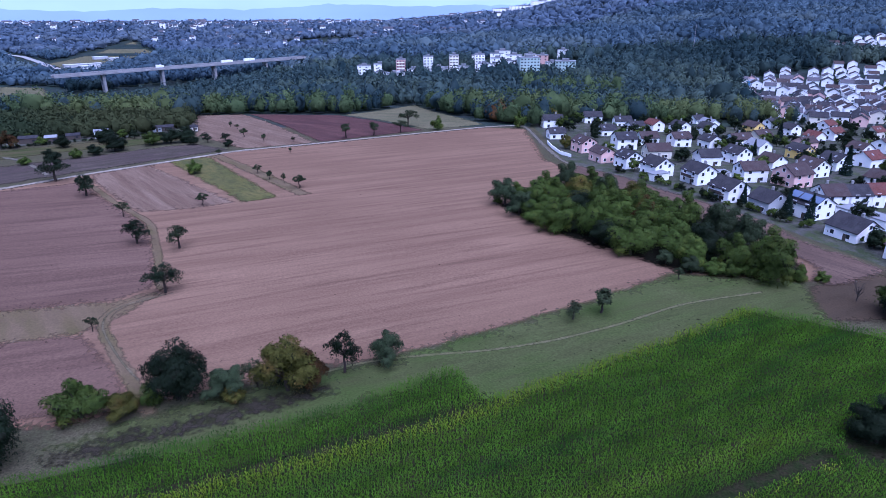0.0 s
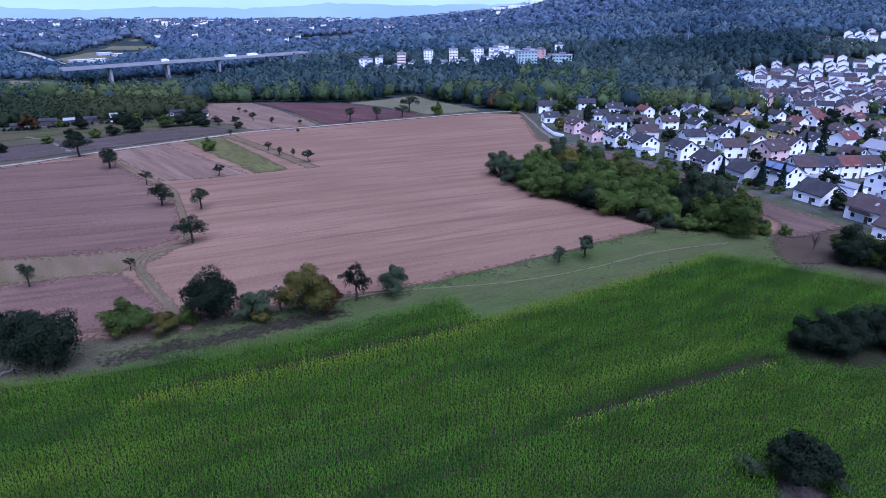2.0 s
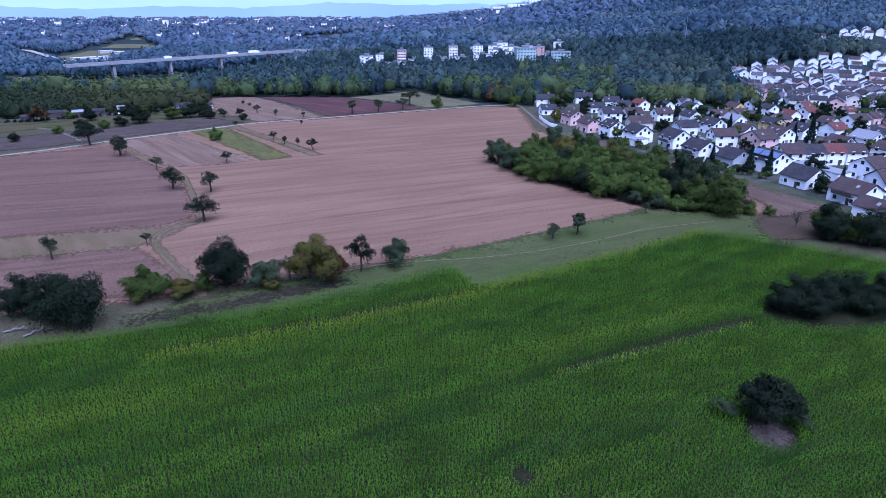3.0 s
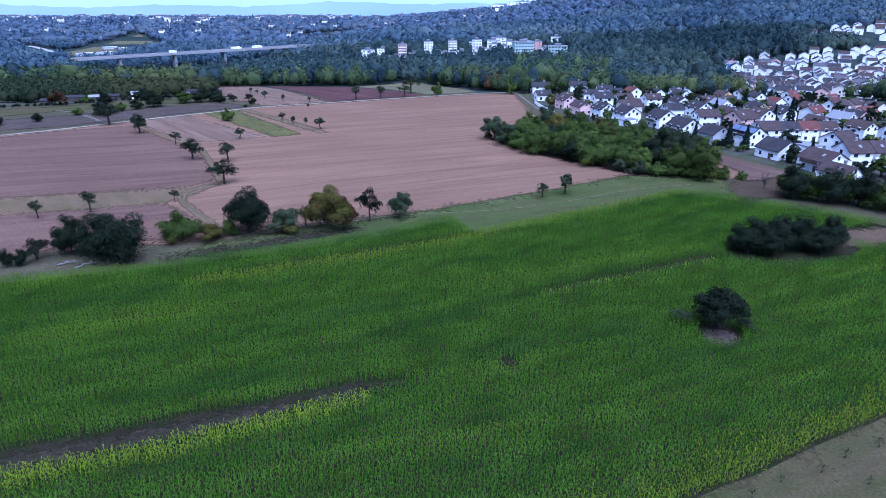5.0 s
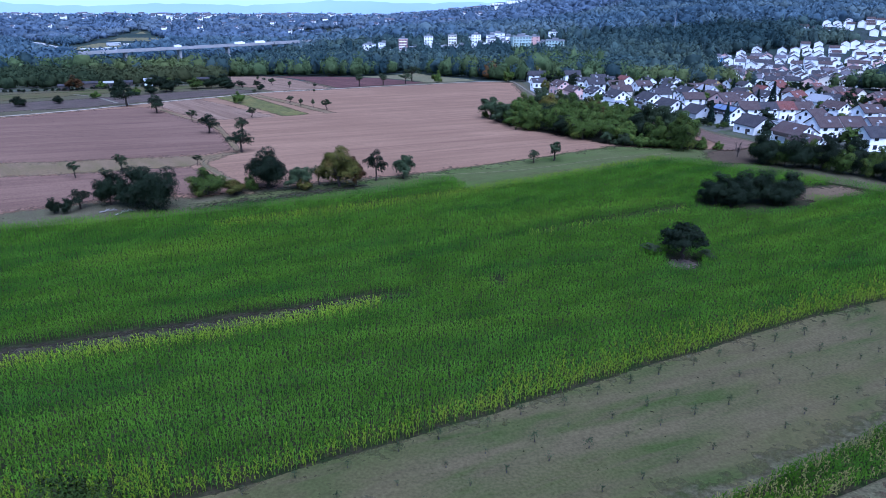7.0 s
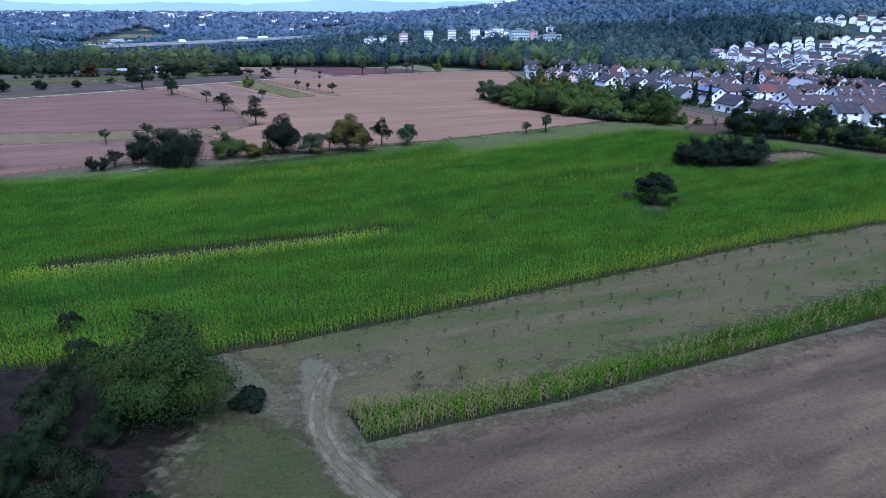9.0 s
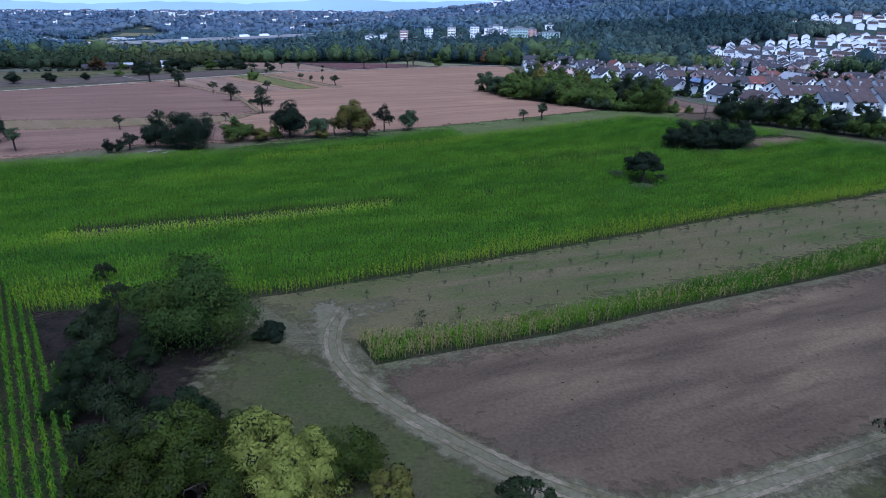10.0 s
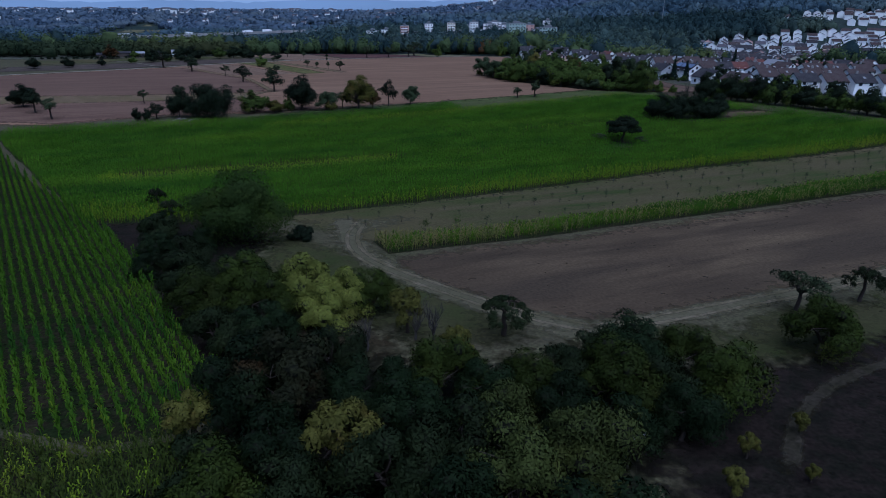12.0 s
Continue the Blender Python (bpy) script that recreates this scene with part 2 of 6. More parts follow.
M = {
    "grass": soil("grass", (0.0478, 0.0466, 0.0239), (0.0592, 0.0554, 0.0302), (0.0529, 0.0466, 0.0277), 0.05, 0.3, 3.0),
    # Far grass is bluer: distance haze is mixed into its colour.
    "far_grass_haze": soil("far_grass_haze", (0.0150, 0.0255, 0.0215), (0.0255, 0.0360, 0.0253), (0.0225, 0.0300, 0.0292), 0.01, 0.05, 0.4),
    "stubble": soil("stubble", (0.1342, 0.0825, 0.0519), (0.1606, 0.1003, 0.0634), (0.1201, 0.0727, 0.0462), 0.018, 0.22, 2.2, (16, 1, 1), 23, 0.06, rubble=0.16),
    "stubble_dark": soil("stubble_dark", (0.0958, 0.0590, 0.0420), (0.1154, 0.0721, 0.0514), (0.0860, 0.0524, 0.0376), 0.018, 0.22, 2.2, (16, 1, 1), 18, 0.06, rubble=0.2),
    "stubble_light": soil("stubble_light", (0.1264, 0.0854, 0.0591), (0.1468, 0.1029, 0.0718), (0.1020, 0.0660, 0.0447), 0.03, 0.3, 2.2, (18, 1, 1), -50, 0.1),
    "ploughed": soil("ploughed", (0.0612, 0.0306, 0.0265), (0.0790, 0.0408, 0.0347), (0.0510, 0.0265, 0.0245), 0.03, 0.2, 2.0, (8, 1, 1), -40, 0.2),
    "brown_field": soil("brown_field", (0.0792, 0.0515, 0.0383), (0.0990, 0.0660, 0.0488), (0.0647, 0.0436, 0.0330), 0.04, 0.2, 2.0, (12, 1, 1), -58, 0.1, rubble=0.25),
    "hay": soil("hay", (0.0881, 0.0808, 0.0441), (0.1077, 0.0955, 0.0551), (0.0759, 0.0734, 0.0396), 0.03, 0.2, 2.0, (5, 1, 1), 10),
    "rut": soil("rut", (0.0892, 0.0744, 0.0473), (0.1107, 0.0920, 0.0597), (0.0614, 0.0541, 0.0292), 0.1, 0.5, 4.0, relief=0.05, rubble=0.3),
    "balk": soil("balk", (0.0994, 0.0715, 0.0399), (0.0756, 0.0608, 0.0285), (0.1058, 0.0764, 0.0456), 0.06, 0.3, 2.5, (4, 1, 1), -50, rubble=0.2),
    "meadow": soil("meadow", (0.0354, 0.0514, 0.0126), (0.0556, 0.0636, 0.0228), (0.0468, 0.0526, 0.0190), 0.05, 0.2, 2.5, (6, 1, 1), 25, rubble=0.25),
    "yellow_meadow": soil("yellow_meadow", (0.0714, 0.0680, 0.0204), (0.0918, 0.0816, 0.0286), (0.0558, 0.0578, 0.0218), 0.06, 0.3, 2.5, (3, 1, 1), -50),
    "dry_meadow": soil("dry_meadow", (0.0550, 0.0480, 0.0215), (0.0304, 0.0397, 0.0113), (0.0597, 0.0503, 0.0253), 0.055, 0.25, 3.0, (6, 1, 1), 24, 0.1, rubble=0.25),
    "brown_meadow": soil("brown_meadow", (0.0465, 0.0333, 0.0211), (0.0787, 0.0576, 0.0344), (0.0433, 0.0322, 0.0211), 0.03, 0.14, 3.0, (6, 1, 1), 24, 0.08, rubble=0.22),
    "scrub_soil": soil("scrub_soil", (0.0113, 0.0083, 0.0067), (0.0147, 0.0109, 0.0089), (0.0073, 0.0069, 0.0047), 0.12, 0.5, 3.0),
    "maize_soil": soil("maize_soil", (0.0178, 0.0166, 0.0087), (0.0238, 0.0198, 0.0119), (0.0119, 0.0178, 0.0055), 0.1, 0.6, 3.0),
    "fan": soil("fan", (0.0686, 0.0612, 0.0367), (0.0857, 0.0747, 0.0465), (0.0599, 0.0563, 0.0306), 0.1, 0.4, 3.0, relief=0.05, rubble=0.22),
    "gravel": soil("gravel", (0.1054, 0.0938, 0.0762), (0.1258, 0.1142, 0.0938), (0.0762, 0.0680, 0.0510), 0.1, 0.6, 4.0, relief=0.05),
    "garden": soil("garden", (0.0247, 0.0337, 0.0156), (0.0449, 0.0539, 0.0247), (0.0617, 0.0583, 0.0539), 0.08, 0.25, 2.5),
    "near_grass": soil("near_grass", (0.0348, 0.0326, 0.0146), (0.0247, 0.0326, 0.0090), (0.0348, 0.0337, 0.0146), 0.08, 0.25, 3.0, rubble=0.25),
    "pale_track": soil("pale_track", (0.2040, 0.1768, 0.1428), (0.2312, 0.2040, 0.1700), (0.1564, 0.1360, 0.1054), 0.1, 0.6, 4.0, relief=0.05),
    "asphalt": soil("asphalt", (0.10, 0.10, 0.105), (0.13, 0.13, 0.135), (0.085, 0.085, 0.09), 0.1, 0.5, 5.0, relief=0.02),
    # Wood floor coloured very dark for the shade of the trees above.
    "wood_floor_shade": soil("wood_floor_shade", (0.0059, 0.0065, 0.0036), (0.0083, 0.0089, 0.0050), (0.0065, 0.0059, 0.0038), 0.05, 0.3, 2.0),
    "maize": leaf("maize", (0.0195, 0.0465, 0.0037), (0.0519, 0.1097, 0.0081), (0.0796, 0.1349, 0.0081), 0.11, 0.14, (7, 1, 1), (0.0138, 0.0428, 0.0076), 0.0, 0.35),
    "maize_west": leaf("maize_west", (0.0248, 0.0578, 0.0048), (0.0628, 0.1243, 0.0096), (0.0767, 0.1278, 0.0077), 0.11, 0.14, (7, 1, 1), (0.0218, 0.0545, 0.0086), 0.0),
    "maize_edge": leaf("maize_edge", (0.0486, 0.0846, 0.0040), (0.0972, 0.1380, 0.0080), (0.1035, 0.1288, 0.0110), 0.08, 0.14, None, None, 0.0),
    # Maize leaf lightened to paint the open light along gaps.
    "maize_lit": leaf("maize_lit", (0.072, 0.120, 0.0050), (0.128, 0.185, 0.0110), (0.125, 0.165, 0.0110), 0.08, 0.14, None, None, 0.0),
    "withered": leaf("withered", (0.0591, 0.0844, 0.0168), (0.2025, 0.1771, 0.0570), (0.1604, 0.1266, 0.0456), 0.2, 0.2),
    "leaf_dark": leaf("leaf_dark", (0.0067, 0.0119, 0.0059), (0.0134, 0.0208, 0.0092), None),
    "leaf_olive": leaf("leaf_olive", (0.0180, 0.0264, 0.0120), (0.0372, 0.0480, 0.0204), None),
    "leaf_green": leaf("leaf_green", (0.0267, 0.0448, 0.0083), (0.0668, 0.0957, 0.0164), (0.0870, 0.1002, 0.0153), 0.3),
    "leaf_mid": leaf("leaf_mid", (0.0247, 0.0422, 0.0080), (0.0591, 0.0860, 0.0152), (0.0672, 0.0860, 0.0144), 0.3),
    "leaf_yellow": leaf("leaf_yellow", (0.0400, 0.0441, 0.0080), (0.0976, 0.0927, 0.0176), (0.1040, 0.0669, 0.0160), 0.3),
    "leaf_pale": leaf("leaf_pale", (0.0528, 0.0652, 0.0102), (0.1242, 0.1335, 0.0242), (0.1118, 0.1056, 0.0232), 0.3),
    "leaf_rust": leaf("leaf_rust", (0.0315, 0.0160, 0.0067), (0.0630, 0.0328, 0.0109), (0.0294, 0.0294, 0.0084), 0.4),
    "leaf_bronze": leaf("leaf_bronze", (0.0098, 0.0119, 0.0049), (0.0210, 0.0217, 0.0077), (0.0560, 0.0224, 0.0084), 0.22),
    "near_leaf": leaf("near_leaf", (0.0143, 0.0213, 0.0030), (0.0286, 0.0410, 0.0052), (0.0388, 0.0442, 0.0058), 0.3),
    "near_olive_leaf": leaf("near_olive_leaf", (0.018, 0.024, 0.0060), (0.045, 0.056, 0.0120), (0.055, 0.060, 0.0110), 0.3),
    "near_grey_leaf": leaf("near_grey_leaf", (0.0079, 0.0127, 0.0043), (0.0151, 0.0217, 0.0072), (0.0174, 0.0241, 0.0064), 0.3),
    "near_dark_leaf": leaf("near_dark_leaf", (0.0054, 0.0108, 0.0037), (0.0100, 0.0177, 0.0052), (0.0131, 0.0192, 0.0049), 0.3),
    "leaf_grey": leaf("leaf_grey", (0.0180, 0.0285, 0.0120), (0.0420, 0.0570, 0.0255), None),
    "leaf_willow": leaf("leaf_willow", (0.0115, 0.0215, 0.0041), (0.0248, 0.0400, 0.0070), (0.0287, 0.0410, 0.0054), 0.25),
    "needle": leaf("needle", (0.0070, 0.0168, 0.0126), (0.0182, 0.0322, 0.0238), None),
    # The next two crown colours carry distance haze as blue.
    "far_leaf_haze": canopy("far_leaf_haze", (0.0290, 0.0533, 0.0785), (0.0837, 0.1224, 0.1504), (0.0998, 0.1317, 0.1298)),
    "valley_leaf_haze": canopy("valley_leaf_haze", (0.0162, 0.0338, 0.0386), (0.0594, 0.0891, 0.0832), (0.0783, 0.1026, 0.0683)),
    "edge_leaf": canopy("edge_leaf", (0.0243, 0.0432, 0.0189), (0.0810, 0.1107, 0.0459), (0.0945, 0.1107, 0.0378)),
    "belt_leaf": canopy("belt_leaf", (0.0110, 0.0198, 0.0110), (0.0374, 0.0506, 0.0242), (0.0506, 0.0550, 0.0220)),
    "weedy": soil("weedy", (0.0561, 0.0409, 0.0370), (0.0693, 0.0528, 0.0436), (0.0429, 0.0363, 0.0277), 0.05, 0.3, 2.0, (4, 1, 1), 40),
    "litter": soil("litter", (0.024, 0.018, 0.010), (0.034, 0.025, 0.014), (0.018, 0.017, 0.008), 0.12, 0.5, 3.0, rubble=0.3),
    "trodden": soil("trodden", (0.078, 0.074, 0.036), (0.090, 0.082, 0.042), (0.062, 0.066, 0.026), 0.1, 0.5, 3.0, rubble=0.2),
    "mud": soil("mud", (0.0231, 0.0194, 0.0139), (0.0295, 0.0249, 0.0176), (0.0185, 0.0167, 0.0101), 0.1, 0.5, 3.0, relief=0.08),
    "far_roof": roofing("far_roof", (0.095, 0.088, 0.100)),
    # Blue haze is painted into these two crown colours as well.
    "last_leaf_haze": canopy("last_leaf_haze", (0.0580, 0.0871, 0.1285), (0.1008, 0.1335, 0.1804), (0.1132, 0.1391, 0.1536)),
    "woods_dark_haze": canopy("woods_dark_haze", (0.0135, 0.0297, 0.0351), (0.0405, 0.0621, 0.0621), (0.0486, 0.0702, 0.0594)),
    "bark": plain("bark", (0.036, 0.028, 0.023), 0.9, vary=0.3, scale=6, relief=0.03),
    # Near-black fill that stands for the shade inside tree crowns.
    "bough_shade": plain("bough_shade", (0.013, 0.014, 0.008), 0.95, vary=0.3, scale=5, relief=0.03),
    "dead_wood": plain("dead_wood", (0.050, 0.044, 0.040), 0.9, vary=0.25, scale=6, relief=0.02),
    "pale_wood": plain("pale_wood", (0.15, 0.14, 0.135), 0.9, vary=0.25, scale=6, relief=0.02),
    "white_wall": plain("white_wall", (0.88, 0.87, 0.85), 0.85, vary=0.05, scale=0.8),
    "cream_wall": plain("cream_wall", (0.72, 0.67, 0.56), 0.85, vary=0.06, scale=0.8),
    "pink_wall": plain("pink_wall", (0.70, 0.46, 0.40), 0.85, vary=0.06, scale=0.8),
    "yellow_wall": plain("yellow_wall", (0.72, 0.52, 0.16), 0.85, vary=0.06, scale=0.8),
    "grey_wall": plain("grey_wall", (0.42, 0.43, 0.44), 0.85, vary=0.06, scale=0.8),
    "green_wall": plain("green_wall", (0.40, 0.50, 0.46), 0.85, vary=0.06, scale=0.8),
    "red_wall": plain("red_wall", (0.55, 0.34, 0.29), 0.85, vary=0.06, scale=0.8),
    "blue_wall": plain("blue_wall", (0.10, 0.28, 0.55), 0.8, vary=0.06, scale=0.8),
    "slate": roofing("slate", (0.034, 0.032, 0.037)),
    "brown_tile": roofing("brown_tile", (0.058, 0.040, 0.038)),
    "red_tile": roofing("red_tile", (0.1202, 0.0433, 0.0347)),
    "grey_roof": plain("grey_roof", (0.16, 0.165, 0.18), 0.6, vary=0.1),
    "concrete": plain("concrete", (0.25, 0.245, 0.24), 0.85, vary=0.12, scale=0.6),
    "white_paint": plain("white_paint", (0.80, 0.80, 0.80), 0.5, vary=0.04),
    "glass": plain("glass", (0.022, 0.026, 0.032), 0.08, vary=0.1),
    "solar": plain("solar", (0.10, 0.13, 0.20), 0.12, vary=0.1),
    "rubber": plain("rubber", (0.02, 0.02, 0.02), 0.8),
    "dark_paint": plain("dark_paint", (0.03, 0.032, 0.038), 0.3),
    "dark_timber": plain("dark_timber", (0.06, 0.045, 0.035), 0.8, vary=0.2, scale=3),
}


# ================= building helpers =================
def mesh_of(name, verts, faces, *mats, smooth=False, slots=None):
    me = bpy.data.meshes.new(name)
    me.from_pydata([tuple(v) for v in verts] if not isinstance(verts, np.ndarray) else verts.tolist(), [],
                   faces if not isinstance(faces, np.ndarray) else faces.tolist())
    for m in mats:
        me.materials.append(m)
    if slots is not None:
        me.polygons.foreach_set("material_index", np.asarray(slots, np.int32))
    if smooth:
        me.polygons.foreach_set("use_smooth", np.ones(len(me.polygons), bool))
    me.update()
    return me


def soft_leaves(me, normals):
    """Leaves shade by the bough they sit on."""
    me.polygons.foreach_set("use_smooth", np.ones(len(me.polygons), bool))
    me.normals_split_custom_set_from_vertices(normals.tolist())
    return me


def from_bm(name, bm, *mats):
    me = bpy.data.meshes.new(name)
    bm.to_mesh(me)
    bm.free()
    for m in mats:
        me.materials.append(m)
    return me


def part(name, me, parent, label="", m=None):
    ob = new(name, me)
    ob.parent = parent
    if m is not None:
        ob.matrix_basis = m
    return tagged(ob, label) if label else ob


def thing(name, label, category, m=None, group="", kind=""):
    ob = new(name)
    ob.empty_display_size = 0.3
    if m is not None:
        ob.matrix_basis = m
    return tagged(ob, label, category, group, kind)


def box_bm(bm, x0, x1, y0, y1, z0, z1, bevel=0.0):
    made = bmesh.ops.create_cube(bm, size=1.0, matrix=Matrix.LocRotScale(((x0 + x1) / 2, (y0 + y1) / 2, (z0 + z1) / 2), None, (x1 - x0, y1 - y0, z1 - z0)))
    if bevel:
        edges = list({e for v in made["verts"] for e in v.link_edges})
        bmesh.ops.bevel(bm, geom=edges, offset=bevel, segments=1, affect="EDGES")
    return bm


def box(name, x0, x1, y0, y1, z0, z1, mat, bevel=0.0):
    return from_bm(name, box_bm(bmesh.new(), x0, x1, y0, y1, z0, z1, bevel), mat)


def at(x, y, turn=0.0, size=1.0, dz=0.0):
    s = size if isinstance(size, tuple) else (size, size, size)
    return Matrix.LocRotScale((x, y, ground_z(x, y) + dz), Euler((0, 0, radians(turn))), s)


# ================= ground and fields =================
LATTICE = 10.0


def ground_sheet():
    fx = list(np.arange(-320, 641, LATTICE))
    fy = list(np.arange(-160, 1001, LATTICE))
    xs = [-4500, -3000, -2200, -1600, -1200, -900, -700, -560, -460, -380] + fx + [720, 820, 950, 1150, 1400, 1800, 2400, 3200, 4500]
    ys = [-900, -600, -400, -280, -210] + fy + [1060, 1140, 1250, 1400, 1600, 1850, 2150, 2500, 2900, 3400, 4000, 4600]
    gx, gy = np.meshgrid(xs, ys)
    z = land(gx, gy)
    verts = np.stack([gx, gy, z], -1).reshape(-1, 3)
    w = len(xs)
    i = np.arange((len(ys) - 1) * w).reshape(-1, w)[:, :-1].ravel()
    faces = np.stack([i, i + 1, i + 1 + w, i + w], -1)
    cy = verts[faces].mean(1)
    # far faces take the grass tinted for haze
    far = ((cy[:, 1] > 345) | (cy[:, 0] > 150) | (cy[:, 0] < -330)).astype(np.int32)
    return tagged(new("ground", mesh_of("ground", verts, faces, M["grass"], M["far_grass_haze"], smooth=True, slots=far)),
                  "rolling grassland falling to a wooded valley", "ground", kind="structure")


ground_sheet()


def ragged(poly, step=1.6, amount=0.5):
    """The polygon with an uneven, natural edge."""
    out = []
    for (ax, ay), (bx, by) in zip(poly, poly[1:] + poly[:1]):
        n = max(1, int(math.hypot(bx - ax, by - ay) / step))
        for k in range(n):
            x, y = ax + (bx - ax) * k / n, ay + (by - ay) * k / n
            v = noise.noise_vector(Vector((x * 0.13, y * 0.13, 3.1))) * 1.6 + noise.noise_vector(Vector((x * 0.55, y * 0.55, 9.1))) * 0.9
            out.append((x + amount * v.x, y + amount * v.y))
    return out


def fray(me, values):
    me.attributes.new("fray", "FLOAT", "POINT").data.foreach_set("value", np.asarray(values, np.float32))
    return me


def drape(name, label, category, poly, lift, mat, edge=0.5):
    """A field that follows the ground, fraying at its rim."""
    bm = bmesh.new()
    pts = ragged(poly, 1.6, edge) if edge else poly
    f = bm.faces.new([bm.verts.new((x, y, 0)) for x, y in pts])
    bmesh.ops.triangulate(bm, faces=[f])
    size = max(max(p[k] for p in pts) - min(p[k] for p in pts) for k in (0, 1))
    cell = LATTICE if not edge else 2.5 if size < 140 else 5.0
    for axis in (0, 1):
        lo, hi = min(p[axis] for p in pts), max(p[axis] for p in pts)
        for k in range(math.ceil(lo / cell), math.floor(hi / cell) + 1):
            co, no = [0, 0, 0], [0, 0, 0]
            co[axis], no[axis] = k * cell, 1
            bmesh.ops.bisect_plane(bm, geom=bm.verts[:] + bm.edges[:] + bm.faces[:], dist=1e-5, plane_co=co, plane_no=no)
    for v in bm.verts:
        v.co.z = ground_z(v.co.x, v.co.y) + 0.5 * lift
    bmesh.ops.recalc_face_normals(bm, faces=bm.faces)
    if sum(f.normal.z for f in bm.faces) < 0:
        bmesh.ops.reverse_faces(bm, faces=bm.faces)
    for f in bm.faces:
        f.smooth = True
    me = from_bm(name, bm, mat)
    if edge:
        co = np.array([v.co.xy for v in me.vertices])
        ring = np.array(pts + pts[:1], float)
        fray(me, np.clip(1.0 - edge_distance(co, ring) / (2.2 * edge + 1.4), 0, 1))
    return tagged(new(name, me), label, category, kind="structure")


def edge_distance(pts, line):
    """How far the points lie from a line of points."""
    best = np.full(len(pts), 1e9)
    for a, b in zip(line, line[1:]):
        ab = b - a
        s = np.clip(((pts - a) @ ab) / (ab @ ab + 1e-12), 0, 1)
        best = np.minimum(best, np.linalg.norm(pts - (a + s[:, None] * ab), axis=1))
    return best


def ribbon(name, label, category, line, width, lift, mat, offset=0.0):
    """A path or strip along a line."""
    pts = []
    for (ax, ay), (bx, by) in zip(line, line[1:]):
        n = max(1, int(math.hypot(bx - ax, by - ay) / 2.5))
        pts += [(ax + (bx - ax) * k / n, ay + (by - ay) * k / n) for k in range(n)]
    pts.append(line[-1])
    for _ in range(5):
        pts = [pts[0]] + [((a[0] + 2 * b[0] + c[0]) / 4, (a[1] + 2 * b[1] + c[1]) / 4) for a, b, c in zip(pts, pts[1:], pts[2:])] + [pts[-1]]
    verts, faces, worn = [], [], []
    for i, (x, y) in enumerate(pts):
        a, b = pts[max(i - 1, 0)], pts[min(i + 1, len(pts) - 1)]
        d = Vector((b[0] - a[0], b[1] - a[1])).normalized()
        w = width * (0.62 + 0.2 * noise.noise(Vector((x * 0.3, y * 0.3, offset))))
        for s in (-1, -0.4, 0.4, 1):
            px, py = x + d.y * (offset + s * w), y - d.x * (offset + s * w)
            verts.append((px, py, ground_z(px, py) + 0.5 * lift))
            worn.append(1.0 if abs(s) == 1 or i in (0, len(pts) - 1) else 0.12)
        if i:
            k = 4 * i
            faces += [(k - 4 + j, k - 3 + j, k + 1 + j, k + j)[::-1] for j in range(3)]
    return tagged(new(name, fray(mesh_of(name, verts, faces, mat, smooth=True), worn)), label, category, kind="structure")


STUBBLE = [(-17, 97), (-5, 101), (25, 117), (55, 136), (84, 132), (105, 138), (99, 154), (93, 173), (77, 197), (50, 246),
           (44, 262), (45, 342), (24, 348), (-60, 297), (-93, 281), (-139, 238), (-158, 217), (-190, 188), (-250, 130),
           (-200, 66), (-110, 62), (-84, 75), (-58, 80), (-43, 87)]
drape("field_stubble", "broad harvested stubble field of pinkish brown soil", "field", STUBBLE, 0.08, M["stubble"], 0.4)
drape("field_stubble_west", "darker reddish brown harvested field strip", "field",
      [(-64, 132), (-74, 152), (-88, 178), (-134, 227), (-158, 213), (-188, 186), (-230, 140), (-160, 106), (-110, 113), (-72, 122)], 0.14, M["stubble_dark"])
drape("field_stubble_south", "small reddish brown stubble field beside a grass path", "field",
      [(-53, 90), (-60, 99), (-71, 109), (-110, 99), (-160, 91), (-180, 72), (-108, 64), (-82, 77), (-58, 83)], 0.14, M["stubble_dark"])
drape("field_stripes", "pale striped stubble strip beside the farm track", "field",
      [(-121, 255), (-136, 238), (-131, 228), (-96, 188), (-80, 192), (-68, 200)], 0.14, M["stubble_light"])
drape("field_fallow", "pale dry grass band between two stubble fields", "field",
      [(-62, 131), (-72, 123.5), (-110, 115), (-165, 107.5), (-165, 89.5), (-110, 97.5), (-71, 107.5), (-65, 117)], 0.16, M["balk"])
drape("field_yellow", "yellow green meadow strip in the stubble", "meadow", [(-117, 261), (-66, 199), (-55, 205), (-101, 270)], 0.18, M["yellow_meadow"])
drape("field_pale", "pale pinkish harvested field beyond the track", "field", [(-163, 418), (-133, 428), (-60, 300), (-92, 285), (-128, 322)], 0.1, M["stubble_light"])
drape("field_ploughed", "dark reddish ploughed field below the woods", "field", [(-131, 428), (-67, 416), (-9, 338), (-59, 301)], 0.1, M["ploughed"])
drape("field_hay", "pale green mown meadow beside the woods", "meadow", [(-66, 418), (-21, 488), (24, 358), (-8, 339)], 0.1, M["hay"])
drape("meadow_slope", "rough green meadow between stubble and maize", "meadow",
      [(-60, 75), (-43, 86), (-18, 97), (-6, 102), (24, 118.5), (54, 138), (84, 134), (78, 110), (63, 114.5), (38, 99.5), (21, 90.5), (7, 83), (2, 92), (-6, 88), (-17, 81), (-40, 72)], 0.14, M["meadow"])
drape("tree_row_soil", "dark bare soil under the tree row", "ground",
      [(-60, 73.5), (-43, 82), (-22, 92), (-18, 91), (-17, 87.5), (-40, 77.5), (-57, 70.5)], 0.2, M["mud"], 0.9)
